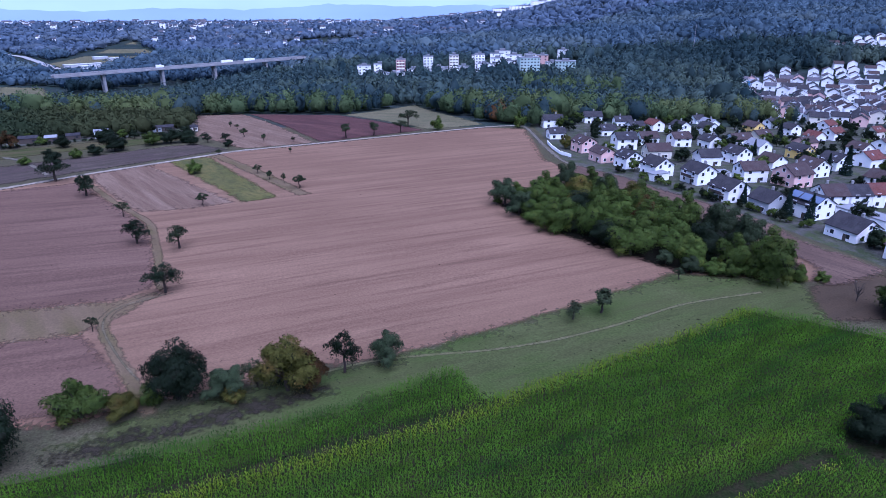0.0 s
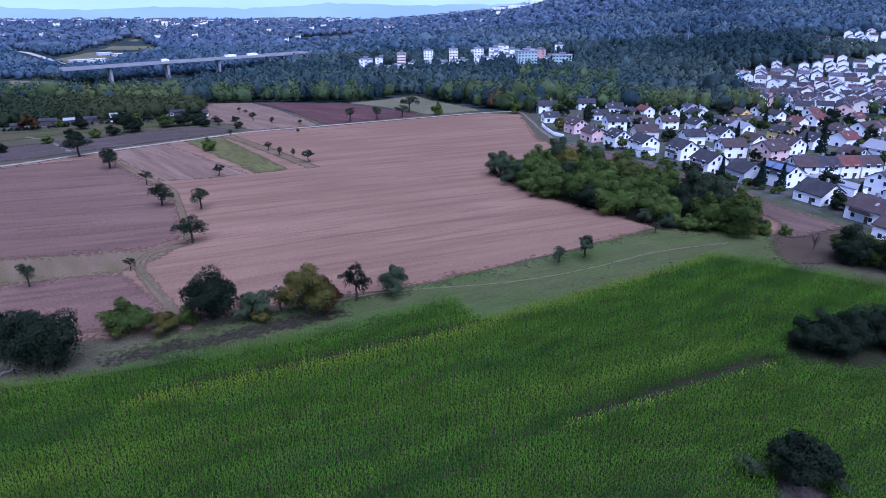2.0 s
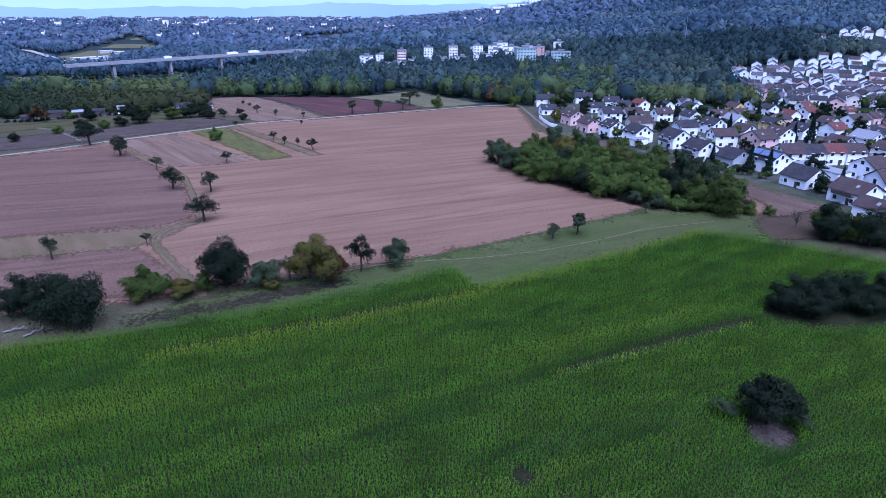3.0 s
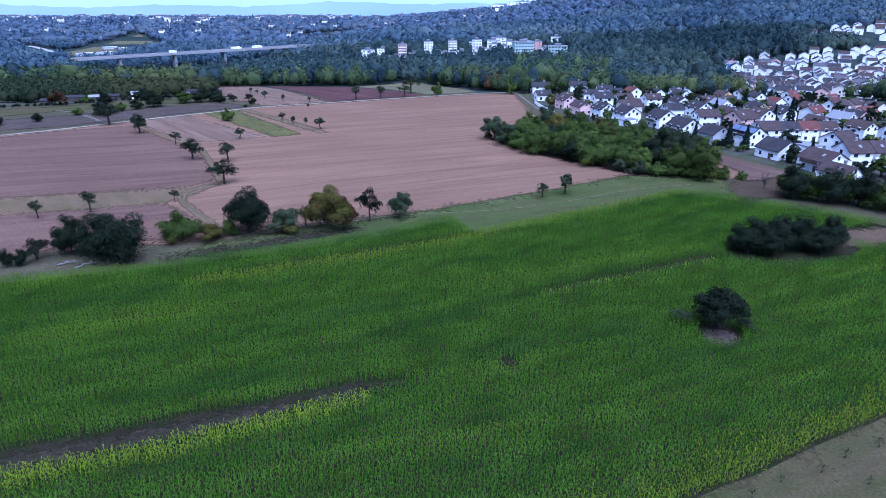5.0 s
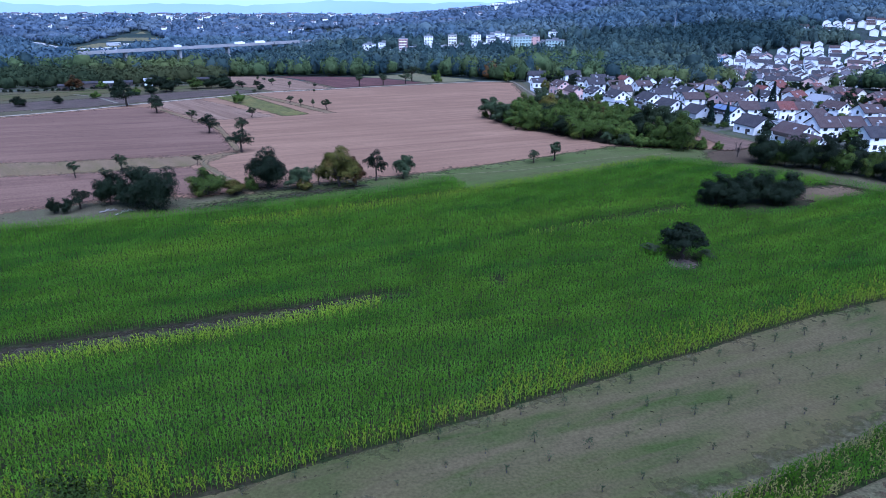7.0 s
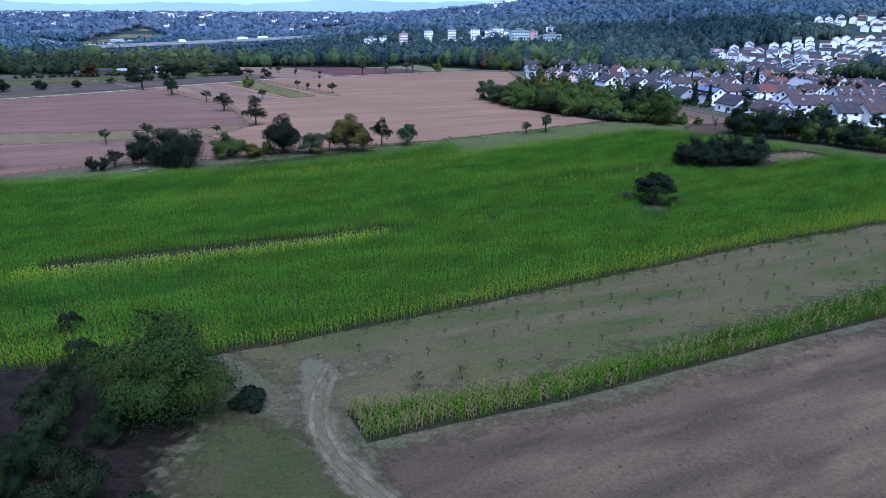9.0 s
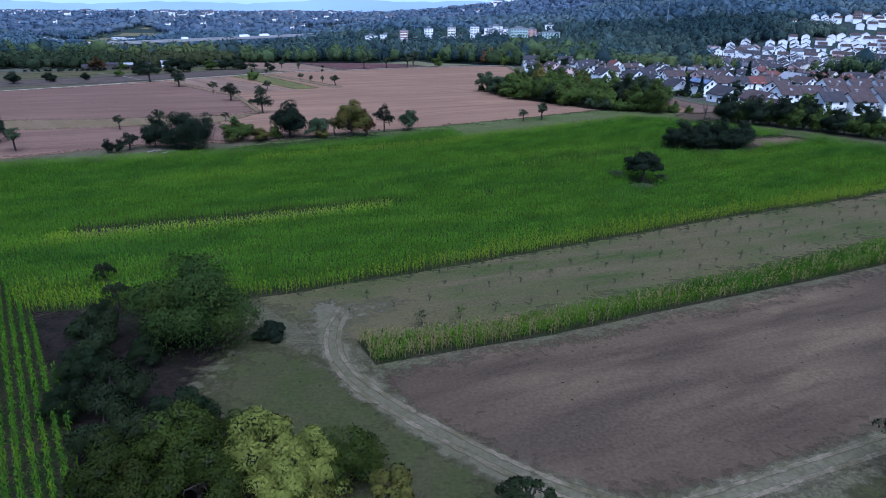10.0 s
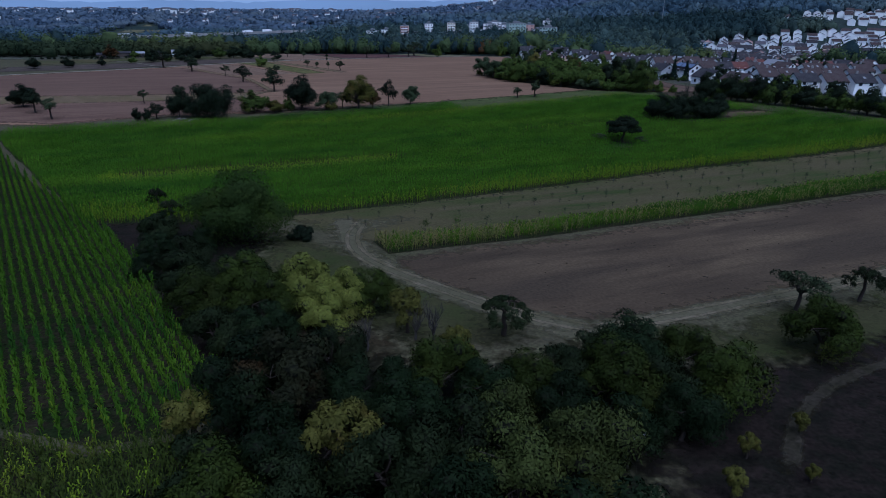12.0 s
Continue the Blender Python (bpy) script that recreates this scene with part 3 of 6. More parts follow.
drape("meadow_scrub", "dry scrubby grass between wood and hedge", "meadow", [(84, 131), (104, 137), (122, 122), (98, 112), (80, 112), (72, 116)], 0.13, M["brown_meadow"])
drape("meadow_orchard", "mown grey green meadow planted with saplings", "meadow",
      [(-27, -19), (-17, -15), (-6, -9), (18, 3), (51, 20), (87, 35), (150, 65), (150, 40), (67, 2), (38, -13), (7, -28), (-10, -34)], 0.1, M["dry_meadow"])
drape("clearing_east", "pale dry clearing beside trees in maize", "meadow", [(84, 78), (92, 76), (108, 84), (101, 92), (87, 89)], 0.3, M["brown_meadow"], 0.8)
drape("meadow_brown", "dry brownish mown meadow with faint mowing lines", "meadow",
      [(-6, -38), (12, -31), (34, -21), (59, -10), (110, 14), (130, -20), (70, -37), (36, -51.5), (21, -57.5), (12, -59.5), (4, -54.5), (-3.5, -47), (-8, -42)], 0.1, M["brown_meadow"], 1.2)
drape("meadow_near", "grey green trodden grass beside the track", "meadow",
      [(-26, -23), (-10, -34), (-6, -38), (-2, -46), (5, -53), (11, -58), (4, -65), (-5, -62), (-15, -54), (-23, -46), (-25, -30)], 0.11, M["near_grass"], 1.8)
drape("meadow_east", "dull dry grass with dark soil beside the thicket", "meadow",
      [(6, -63), (12, -61.5), (36, -53), (75, -38), (90, -50), (60, -64), (42, -66), (28, -68), (22, -64)], 0.11, M["near_grass"], 1.8)
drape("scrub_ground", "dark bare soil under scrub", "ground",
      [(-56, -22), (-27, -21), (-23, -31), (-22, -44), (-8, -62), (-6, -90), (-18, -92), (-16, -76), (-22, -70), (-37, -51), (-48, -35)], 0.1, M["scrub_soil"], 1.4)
drape("thicket_grass", "dull brownish grass among thicket trees", "meadow",
      [(-14, -56), (-4, -60), (4, -64), (10, -61), (22, -63), (20, -68), (8, -68), (-4, -68), (-16, -65)], 0.14, M["litter"], 1.8)
# Litter sheet with the thicket's shade in its colour.
drape("thicket_floor", "leaf litter under a thicket, shade painted into its dark colour", "ground",
      [(-18, -62), (-4, -64), (8, -66), (22, -66), (26, -70), (25, -75), (18, -77), (13, -82), (12, -100), (-18, -100)], 0.15, M["wood_floor_shade"], 1.8)
# Scrub soil laid here stands for thicket shade and lens falloff.
drape("dark_ground", "earth beside the thicket, shade put into its dark colour", "ground",
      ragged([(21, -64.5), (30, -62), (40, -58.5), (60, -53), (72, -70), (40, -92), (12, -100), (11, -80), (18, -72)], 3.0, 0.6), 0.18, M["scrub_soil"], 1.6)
ribbon("track_mud", "muddy grey rut across dark earth", "track", [(22, -80), (25.6, -72.8), (31, -68.5), (37, -65.5), (50, -61), (64, -58)], 1.2, 0.3, M["mud"])
# Dark sheet in the outline of the small wood, painting its shade.
drape("wood_shade_ground", "ground under a small wood with its shade painted in", "ground",
      [(16, 197), (32, 166), (56, 138), (84, 132), (89, 143), (85, 176), (64, 222), (38, 212)], 0.16, M["wood_floor_shade"], 1.0)
drape("village_ground", "gardens and paved yards between houses", "ground",
      [(51, 262), (60, 235), (80, 202), (96, 176), (104, 152), (112, 130), (150, 118), (260, 200), (260, 420), (120, 380), (50, 360)], 0.1, M["garden"], 0)
drape("field_strip", "narrow reddish brown field between copse and gardens", "field",
      [(54, 252), (70, 229), (83, 203), (91.5, 188), (97.5, 173), (98, 161), (103, 148), (108, 138), (92, 129), (84, 131), (90, 141), (86, 165), (78, 178), (64, 206), (48, 240)], 0.7, M["brown_field"], 0.7)
ribbon("track_gravel", "pale gravel farm track along the field", "track", [(-240, 142), (-190, 190), (-158, 217), (-139, 238), (-93, 281), (-60, 298), (24, 349), (44, 354)], 3.0, 0.26, M["pale_track"])
ribbon("path_grass", "trodden green grass path between fields", "path", [(-62, 127), (-71, 120), (-69, 112), (-58, 98), (-50, 88), (-46, 82)], 2.4, 0.22, M["balk"])
ribbon("path_grass_west", "narrow green balk between stubble fields", "path", [(-134, 229), (-108, 199), (-87, 178), (-75, 154), (-63, 128)], 2.2, 0.22, M["balk"])
ribbon("path_trodden", "pale trodden footpath in grass", "path", [(-60, 127.5), (-71, 119.5), (-69, 112), (-58, 98), (-52, 92)], 0.45, 0.3, M["rut"])
ribbon("path_balk", "weedy balk with young trees in the stubble", "path", [(-100, 273), (-72, 240), (-47, 208)], 5.0, 0.2, M["balk"])
ribbon("path_meadow", "pale trodden path across the meadow", "path", [(-22, 94), (-15, 98), (-5, 100), (10, 102), (23, 106), (36, 112), (51, 121), (72, 127)], 0.8, 0.2, M["trodden"])
ribbon("lane", "grey paved lane beside the village edge", "lane", [(44, 356), (46, 342), (47, 295), (50, 258), (60, 240)], 2.2, 0.22, M["gravel"])
drape("track_fan", "pale worn earth where the track fades into grass", "ground", [(-17.5, -22.5), (-9, -18.8), (-3, -19.5), (-7, -24.5), (-10, -30), (-9.5, -37), (-12.6, -38), (-15.4, -31)], 0.19, M["fan"], 1.5)
ribbon("track_bed", "worn dry grass of a farm track", "track", [(-15, -20), (-14, -26), (-12, -35), (-8, -42), (-3, -47), (1, -51), (4, -54), (9, -57.5), (15, -59)], 3.2, 0.2, M["fan"])
ribbon("track_bed", "worn dry grass of a farm track", "track", [(9, -60), (14, -59.4), (21, -57), (28, -54), (36, -51), (70, -36)], 2.8, 0.18, M["fan"])
for k, off in enumerate((-0.72, 0.72)):
    ribbon("track_rut", "pale wheel rut of a dirt track", "track", [(-11.8, -21.5), (-13.4, -25), (-13.4, -29), (-12.6, -33), (-11, -38), (-8, -42), (-4, -45.8), (0, -49.4), (5, -53.9), (9.5, -57.3), (15, -59.3)], 0.62, 0.26, M["rut"], off)
    ribbon("track_rut", "pale wheel rut of a dirt track", "track", [(13, -59.6), (21, -57), (28, -54), (36, -51), (70, -36)], 0.55, 0.26, M["rut"], off)


# ================= maize =================
def tufts(name, label, category, pts, height, blades, mats, slots_of, spread=0.46, width=0.06, seed=1):
    """Rows of tall leafy plants: blades that arch out of an upright stalk and bend over, all real leaves."""
    rng = np.random.default_rng(seed)
    n = len(pts)
    wave = np.sin(pts[:, 0] * 0.21 + 2.0 * np.sin(pts[:, 1] * 0.13)) * np.sin(pts[:, 1] * 0.27 - pts[:, 0] * 0.08)
    hs = height * (rng.uniform(0.84, 1.1, n) + 0.05 * wave)
    z0 = land(pts[:, 0], pts[:, 1])
    verts, normals, faces, slot = [], [], [], []
    base = 0
    kinds = slots_of(pts, rng)
    turn = rng.uniform(0, 2 * np.pi, n)
    for b in range(blades):
        a = turn + b * 2.4 + rng.uniform(-0.5, 0.5, n)
        up0 = hs * (0.22 + 0.62 * b / (blades - 1)) * rng.uniform(0.94, 1.06, n)
        rise = hs * rng.uniform(0.12, 0.24, n)
        out = spread * rng.uniform(0.75, 1.25, n) * (1.1 - 0.35 * b / blades)
        dx, dy = np.cos(a), np.sin(a)
        wv = width * rng.uniform(0.8, 1.25, n)
        side = np.stack([-dy * wv, dx * wv, np.zeros(n)], -1)
        root = np.stack([pts[:, 0], pts[:, 1], z0 + up0], -1)
        mid = root + np.stack([dx * out * 0.5, dy * out * 0.5, rise], -1)
        tip = root + np.stack([dx * out, dy * out, rise * rng.uniform(-0.3, 1.0, n)], -1)
        v = np.stack([root - side * 0.5, root + side * 0.5, mid + side, mid - side, tip], 1)
        verts.append(v.reshape(-1, 3))
        lie = np.stack([-dx * rise, -dy * rise, 0.5 * out], -1)
        lie /= np.linalg.norm(lie, axis=1)[:, None]
        hang = np.stack([dx * 0.6, dy * 0.6, np.full(n, 0.8)], -1)
        normals.append(np.stack([lie, lie, 0.5 * (lie + hang), 0.5 * (lie + hang), hang], 1).reshape(-1, 3) + np.array([0, 0, 0.12]))
        k = base + 5 * np.arange(n)
        faces += np.stack([k + 3, k + 2, k + 1, k], -1).tolist()
        faces += np.stack([k + 4, k + 2, k + 3], -1).tolist()
        slot += [kinds, kinds]
        base += 5 * n
    # upright stalk with its tassel
    r = np.stack([pts[:, 0], pts[:, 1], z0], -1)
    top = r + np.stack([rng.normal(0, 0.05, n), rng.normal(0, 0.05, n), hs * 1.02], -1)
    s = np.array([0.022, 0.012, 0])
    verts.append(np.stack([r - s, r + s, top], 1).reshape(-1, 3))
    normals.append(np.tile([[0.3, -0.5, 0.6]], (3 * n, 1)))
    k = base + 3 * np.arange(n)
    faces += np.stack([k, k + 1, k + 2], -1).tolist()
    slot += [kinds]
    me = mesh_of(name, np.concatenate(verts), faces, *mats, slots=np.concatenate(slot))
    nn = np.concatenate(normals)
    nn /= np.linalg.norm(nn, axis=1)[:, None]
    return tagged(new(name, soft_leaves(me, nn)), label, category, kind="stuff")


def rows_in(poly, direction, gap, step, holes=(), seed=2, jitter=0.12):
    """Plant places in rows along a direction."""
    rng = np.random.default_rng(seed)
    d = np.array(direction, float)
    d /= np.linalg.norm(d)
    nrm = np.array([-d[1], d[0]])
    p = np.array(poly, float)
    u0, u1, v0, v1 = (p @ d).min(), (p @ d).max(), (p @ nrm).min(), (p @ nrm).max()
    u, v = np.meshgrid(np.arange(u0, u1, step), np.arange(v0, v1, gap))
    u = u + rng.uniform(-0.4, 0.4, u.shape) * step
    v = v + rng.normal(0, jitter * 0.5, v.shape)
    q = np.stack([u.ravel(), v.ravel()], -1) @ np.stack([d, nrm])
    keep = inside(poly, q[:, 0], q[:, 1])
    for h in holes:
        keep &= ~inside(h, q[:, 0], q[:, 1])
    return q[keep]


def round_hole(x, y, rx, ry, turn=0.0, n=14):
    c, s = math.cos(radians(turn)), math.sin(radians(turn))
    return [(x + c * rx * math.cos(a) - s * ry * math.sin(a), y + s * rx * math.cos(a) + c * ry * math.sin(a)) for a in (2 * math.pi * k / n for k in range(n))]


NEAR_EDGE = [(-52, -25), (-38, -23), (-26, -21), (-17, -17), (-6, -11), (18, 1), (51, 18), (87, 33), (150, 63)]
MAIZE = ragged(NEAR_EDGE + [(150, 66), (128, 70), (110, 85), (95, 99), (85, 106), (74, 112), (63, 117), (38, 102), (21, 93), (7, 86), (2, 95), (-6, 91),
                            (-16, 84), (-40, 75), (-56, 69), (-78, 63), (-101, 57), (-112, 54), (-113, 48), (-86, 16), (-55, -21)], 3.0, 0.35)
HEADLAND = [(-39, -24), (-30, -22.5), (-29.5, -17.5), (-38, -19)]
HOLES = [round_hole(73, 75.5, 15, 6.5, 8), [(86, 80), (92, 78), (106, 84), (101, 91), (88, 88)], round_hole(44.4, 42.0, 3.4, 3.8), round_hole(9.7, 33.0, 1.3, 2.0),
         [(-1, 28.5), (-11, 25), (-31, 15.5), (-62, 4), (-63, 9.5), (-31, 21), (-11, 28.5)],
         [(19, 56), (37, 63.8), (56, 71.8), (55, 73.6), (36, 65.6), (18.5, 57.5)], [(-47, 61.6), (-15, 74.6), (7, 84.2), (6.7, 85.2), (-15.6, 75.6), (-47, 62.4)],
         HEADLAND]
EDGE = np.array(NEAR_EDGE, float)


def maize_kind(pts, rng):
    d = edge_distance(pts, EDGE)
    band = np.where(pts[:, 0] > 5, 7.0, np.where(pts[:, 0] < -26, 10.0, 3.5))
    gap = edge_distance(pts, np.array([(-62, 3), (-31, 14.5), (-12, 23.6)], float))
    gap2 = edge_distance(pts, np.array([(-47, 60), (-15, 73), (7, 83), (21, 92), (63, 116)], float))
    ridge = edge_distance(pts, np.array([(17, 54.5), (37, 62.8), (56, 70.8)], float))
    split = edge_distance(pts, np.array([(-47, 60.4), (-15, 73.2), (7, 82.8)], float))
    kind = ((rng.uniform(0, 1, len(pts)) < 0.9 - d / band) | (rng.uniform(0, 1, len(pts)) < 0.95 - gap2 / 2.6)).astype(np.int32)
    # plants beside gaps take the lighter leaf for the light they catch
    return np.where(((gap < 2.4) & (rng.uniform(0, 1, len(pts)) < 0.85)) | ((ridge < 0.8) & (rng.uniform(0, 1, len(pts)) < 0.2)) | ((split < 1.0) & (rng.uniform(0, 1, len(pts)) < 0.25)), 2, kind).astype(np.int32)


drape("maize_soil", "dark soil under standing maize", "ground", MAIZE, 0.12, M["maize_soil"], 0)
maize_pts = rows_in(MAIZE, (0.93, 0.39), 0.75, 0.45, HOLES)
tufts("maize_field", "dense field of tall green maize in rows", "maize", np.concatenate([maize_pts, rows_in(HEADLAND, (-0.35, 0.93), 1.15, 0.3, seed=4)]), 1.95, 5, (M["maize"], M["maize_edge"], M["maize_lit"]), maize_kind, seed=3)

drape("maize_gap", "bare brown earth in a gap of the maize", "ground", HOLES[4], 0.2, M["mud"], 0.3)
LEFT = ragged([(-51.6, -23.8), (-43.8, -33.5), (-37.4, -41), (-30, -51.5), (-25.5, -58), (-19.4, -66.5), (-17, -69), (-18, -75), (-24, -77), (-36, -74), (-70, -62), (-150, 0), (-150, 60), (-114, 48), (-87, 14)], 3.0, 0.3)
drape("maize_soil_west", "dark soil between maize rows", "ground", LEFT, 0.12, M["maize_soil"], 0)
left_pts = rows_in(LEFT, (24, -34), 0.95, 0.34, seed=5, jitter=0.14)
near_end = np.array([(-33, -50), (-28, -56), (-20, -67), (-17, -70), (-19, -76), (-37, -75)], float)
tufts("maize_field_west", "tall green maize in clearly parted rows", "maize", left_pts, 2.0, 5, (M["maize_west"], M["maize_edge"]),
      lambda p, rng: (rng.uniform(0, 1, len(p)) < 0.12 - edge_distance(p, near_end) / 30).astype(np.int32), 0.36, 0.065, 6)
WEEDS = ragged([(-36, -75), (-24, -78), (-18, -76), (-14.5, -80), (-17, -90), (-30, -100), (-60, -80), (-70, -64)], 2.0, 0.4)
drape("weed_soil", "dark overgrown soil at the field end", "ground", WEEDS, 0.13, M["maize_soil"], 0)
tufts("weed_patch", "tall dark leafy weeds at the maize end", "weeds", rows_in(WEEDS, (1, 0.3), 0.55, 0.4, seed=8, jitter=0.5), 1.5, 7, (M["near_leaf"], M["maize_edge"]),
      lambda p, rng: (rng.uniform(0, 1, len(p)) < 0.12).astype(np.int32), 0.34, 0.06, 9)
BAND = ragged([(-9.5, -32.3), (-7, -37.4), (12, -30.5), (34, -20.5), (59, -9.5), (110, 14), (108, 19), (67, 1), (38, -14), (14, -25.5), (5, -29)], 3.0, 0.2)
drape("band_soil", "dry soil under withered crop", "ground", BAND, 0.15, M["maize_soil"], 0)
tufts("withered_crop", "narrow band of withering yellow green maize", "maize", rows_in(BAND, (0.915, 0.40), 0.75, 0.33, seed=11), 1.7, 6, (M["maize"], M["withered"]),
      lambda p, rng: (rng.uniform(0, 1, len(p)) < np.where(p[:, 0] < 8, 0.7, 0.32)).astype(np.int32), 0.42, 0.065, 12)


# ================= trees =================
def limb(verts, faces, path, r0, r1, sides=6):
    """A tapered, bent branch."""
    base = len(verts)
    n = len(path)
    for i, p in enumerate(path):
        a, b = path[max(i - 1, 0)], path[min(i + 1, n - 1)]
        d = (b - a).normalized()
        s = d.cross(Vector((0.3, 0.9, 0.2))).normalized()
        u = d.cross(s)
        r = r0 + (r1 - r0) * i / (n - 1)
        for k in range(sides):
            w = 2 * math.pi * k / sides
            verts.append(tuple(p + s * (r * math.cos(w)) + u * (r * math.sin(w))))
        if i:
            for k in range(sides):
                k2 = (k + 1) % sides
                faces.append((base + (i - 1) * sides + k, base + (i - 1) * sides + k2, base + i * sides + k2, base + i * sides + k))


def bent(a, b, sag, n, rng):
    out = []
    for i in range(n):
        f = i / (n - 1)
        j = Vector(rng.normal(0, 0.05, 3)) * (b - a).length * math.sin(math.pi * f)
        out.append(a.lerp(b, f) + j + Vector((0, 0, sag * math.sin(math.pi * f))))
    return out


def crown_shape(rng, w, h, base, clumps, per, flop, lumps=1.0, dome=False, wild=1.0):
    """Boughs set round a crown, each roofed over with leaf sprays and open below."""
    k = np.arange(clumps)
    leads = 5 if clumps >= 40 else 3
    who = k % leads
    step = (k // leads + 0.5) * leads / clumps
    cz = 1 - (1.86 if base < 0.7 else 1.5) * np.minimum(step, 1)
    az = k * 2.39996 + rng.normal(0, 0.3, clumps)
    c = np.stack([np.sqrt(1 - cz ** 2) * np.cos(az), np.sqrt(1 - cz ** 2) * np.sin(az), cz], -1)
    la = 2 * np.pi * np.arange(leads) / (leads - 1) + rng.uniform(-0.5, 0.5, leads) + rng.uniform(0, 6)
    reach = w * np.minimum(0.2 + 0.06 * wild, 0.3) * rng.uniform(0.75, 1.2, leads)
    top = base + (h - base) * rng.uniform(1 - 0.26 * wild, 0.95, leads)
    foot = base + (h - base) * rng.uniform(0, 0.12, leads)
    span = w * rng.uniform(0.44, 0.6, leads)
    reach[0], top[0], foot[0], span[0] = 0.0, h, base + 0.15 * (h - base), 0.6 * w
    shell = np.where(rng.uniform(0, 1, clumps) < 0.2, rng.uniform(0.25, 0.55, clumps), rng.uniform(0.62, 0.9, clumps)) * 0.92
    tall = top[who] - foot[who]
    c = c * shell[:, None] * np.stack([span[who] / 2, span[who] / 2, tall / 2], -1)
    c += np.stack([reach[who] * np.cos(la[who]), reach[who] * np.sin(la[who]), foot[who] + tall / 2], -1)
    if dome:
        ra, rr = rng.uniform(0, 6.28, clumps), np.sqrt(rng.uniform(0.02, 1, clumps))
        c = np.stack([rr * np.cos(ra) * w * 0.42, rr * np.sin(ra) * w * 0.42, h * 0.86 - rr ** 2 * (h - base) * 0.75], -1)
    cr = rng.uniform(0.07, 0.15, clumps) * w * lumps
    o = rng.normal(0, 1, (clumps, per, 3))
    o /= np.linalg.norm(o, axis=2)[:, :, None]
    under = o[:, :, 2] < -0.15
    o[:, :, 2] = np.where(under & (rng.uniform(0, 1, under.shape) < 0.93), -o[:, :, 2], o[:, :, 2])
    p = c[:, None] + o * rng.uniform(0.7, 1.1, (clumps, per, 1)) * cr[:, None, None] * np.array([1.05, 1.05, 0.66])
    p[:, :, 2] -= flop * rng.uniform(0, 1, (clumps, per)) ** 2 * (1 - np.maximum(o[:, :, 2], 0)) * 1.5 * cr[:, None]
    p = p.reshape(-1, 3)
    o = o.reshape(-1, 3)
    whole = (p - np.array([0, 0, (h + base) / 2 - 0.1 * h])) / np.array([w, w, h - base])
    whole /= np.linalg.norm(whole, axis=1)[:, None] + 1e-6
    soft = 0.9 * o + 0.4 * whole + np.array([0, 0, 0.1]) + rng.normal(0, 0.15, p.shape)
    soft /= np.linalg.norm(soft, axis=1)[:, None]
    keep = p[:, 2] > 0.12
    return p[keep], o[keep], soft[keep], c, cr


def ball_template(level):
    bm = bmesh.new()
    bmesh.ops.create_icosphere(bm, subdivisions=level, radius=1)
    v, f = np.array([x.co[:] for x in bm.verts]), [[x.index for x in y.verts] for y in bm.faces]
    bm.free()
    return v, np.array(f)


BALLS = {1: ball_template(1), 2: ball_template(2)}


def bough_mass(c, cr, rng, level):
    """Inner mass of each bough: uneven lumps coloured dark for the shade behind the outer sprays."""
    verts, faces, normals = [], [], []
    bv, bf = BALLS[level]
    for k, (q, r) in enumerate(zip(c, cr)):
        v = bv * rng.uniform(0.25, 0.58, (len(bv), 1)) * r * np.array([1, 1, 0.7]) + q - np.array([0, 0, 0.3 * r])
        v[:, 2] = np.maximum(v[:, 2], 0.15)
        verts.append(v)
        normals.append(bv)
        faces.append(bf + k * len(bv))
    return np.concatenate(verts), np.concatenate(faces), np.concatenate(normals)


def leaf_faces(p, nrm, size, rng, hang=0.0, slim=0.32, out=None, stray=0.38):
    """Leaf sprays that reach out of the bough and bend down at their tips."""
    n = len(p)
    face = nrm + rng.normal(0, stray, (n, 3))
    face /= np.linalg.norm(face, axis=1)[:, None] + 1e-9
    t = rng.normal(0, 0.75, (n, 3)) + (0.8 * out if out is not None else 0.45 * nrm) + np.array([0, 0, 0.15 - 1.9 * hang])
    t -= (t * face).sum(1)[:, None] * face * 0.8
    t /= np.linalg.norm(t, axis=1)[:, None] + 1e-9
    b = np.cross(face, t)
    b /= np.linalg.norm(b, axis=1)[:, None] + 1e-9
    s = size * rng.uniform(0.6, 1.35, n)[:, None]
    q = np.stack([p - t * s * 0.7, p - b * s * slim, p + t * s * 0.9, p + b * s * slim], 1)
    turned = (np.cross(q[:, 1] - q[:, 0], q[:, 2] - q[:, 0]) * nrm).sum(1) < 0
    q[turned] = q[turned][:, ::-1]
    k = 4 * np.arange(n)
    return q.reshape(-1, 3), np.stack([k, k + 1, k + 2, k + 3], -1)


GROWN = {}


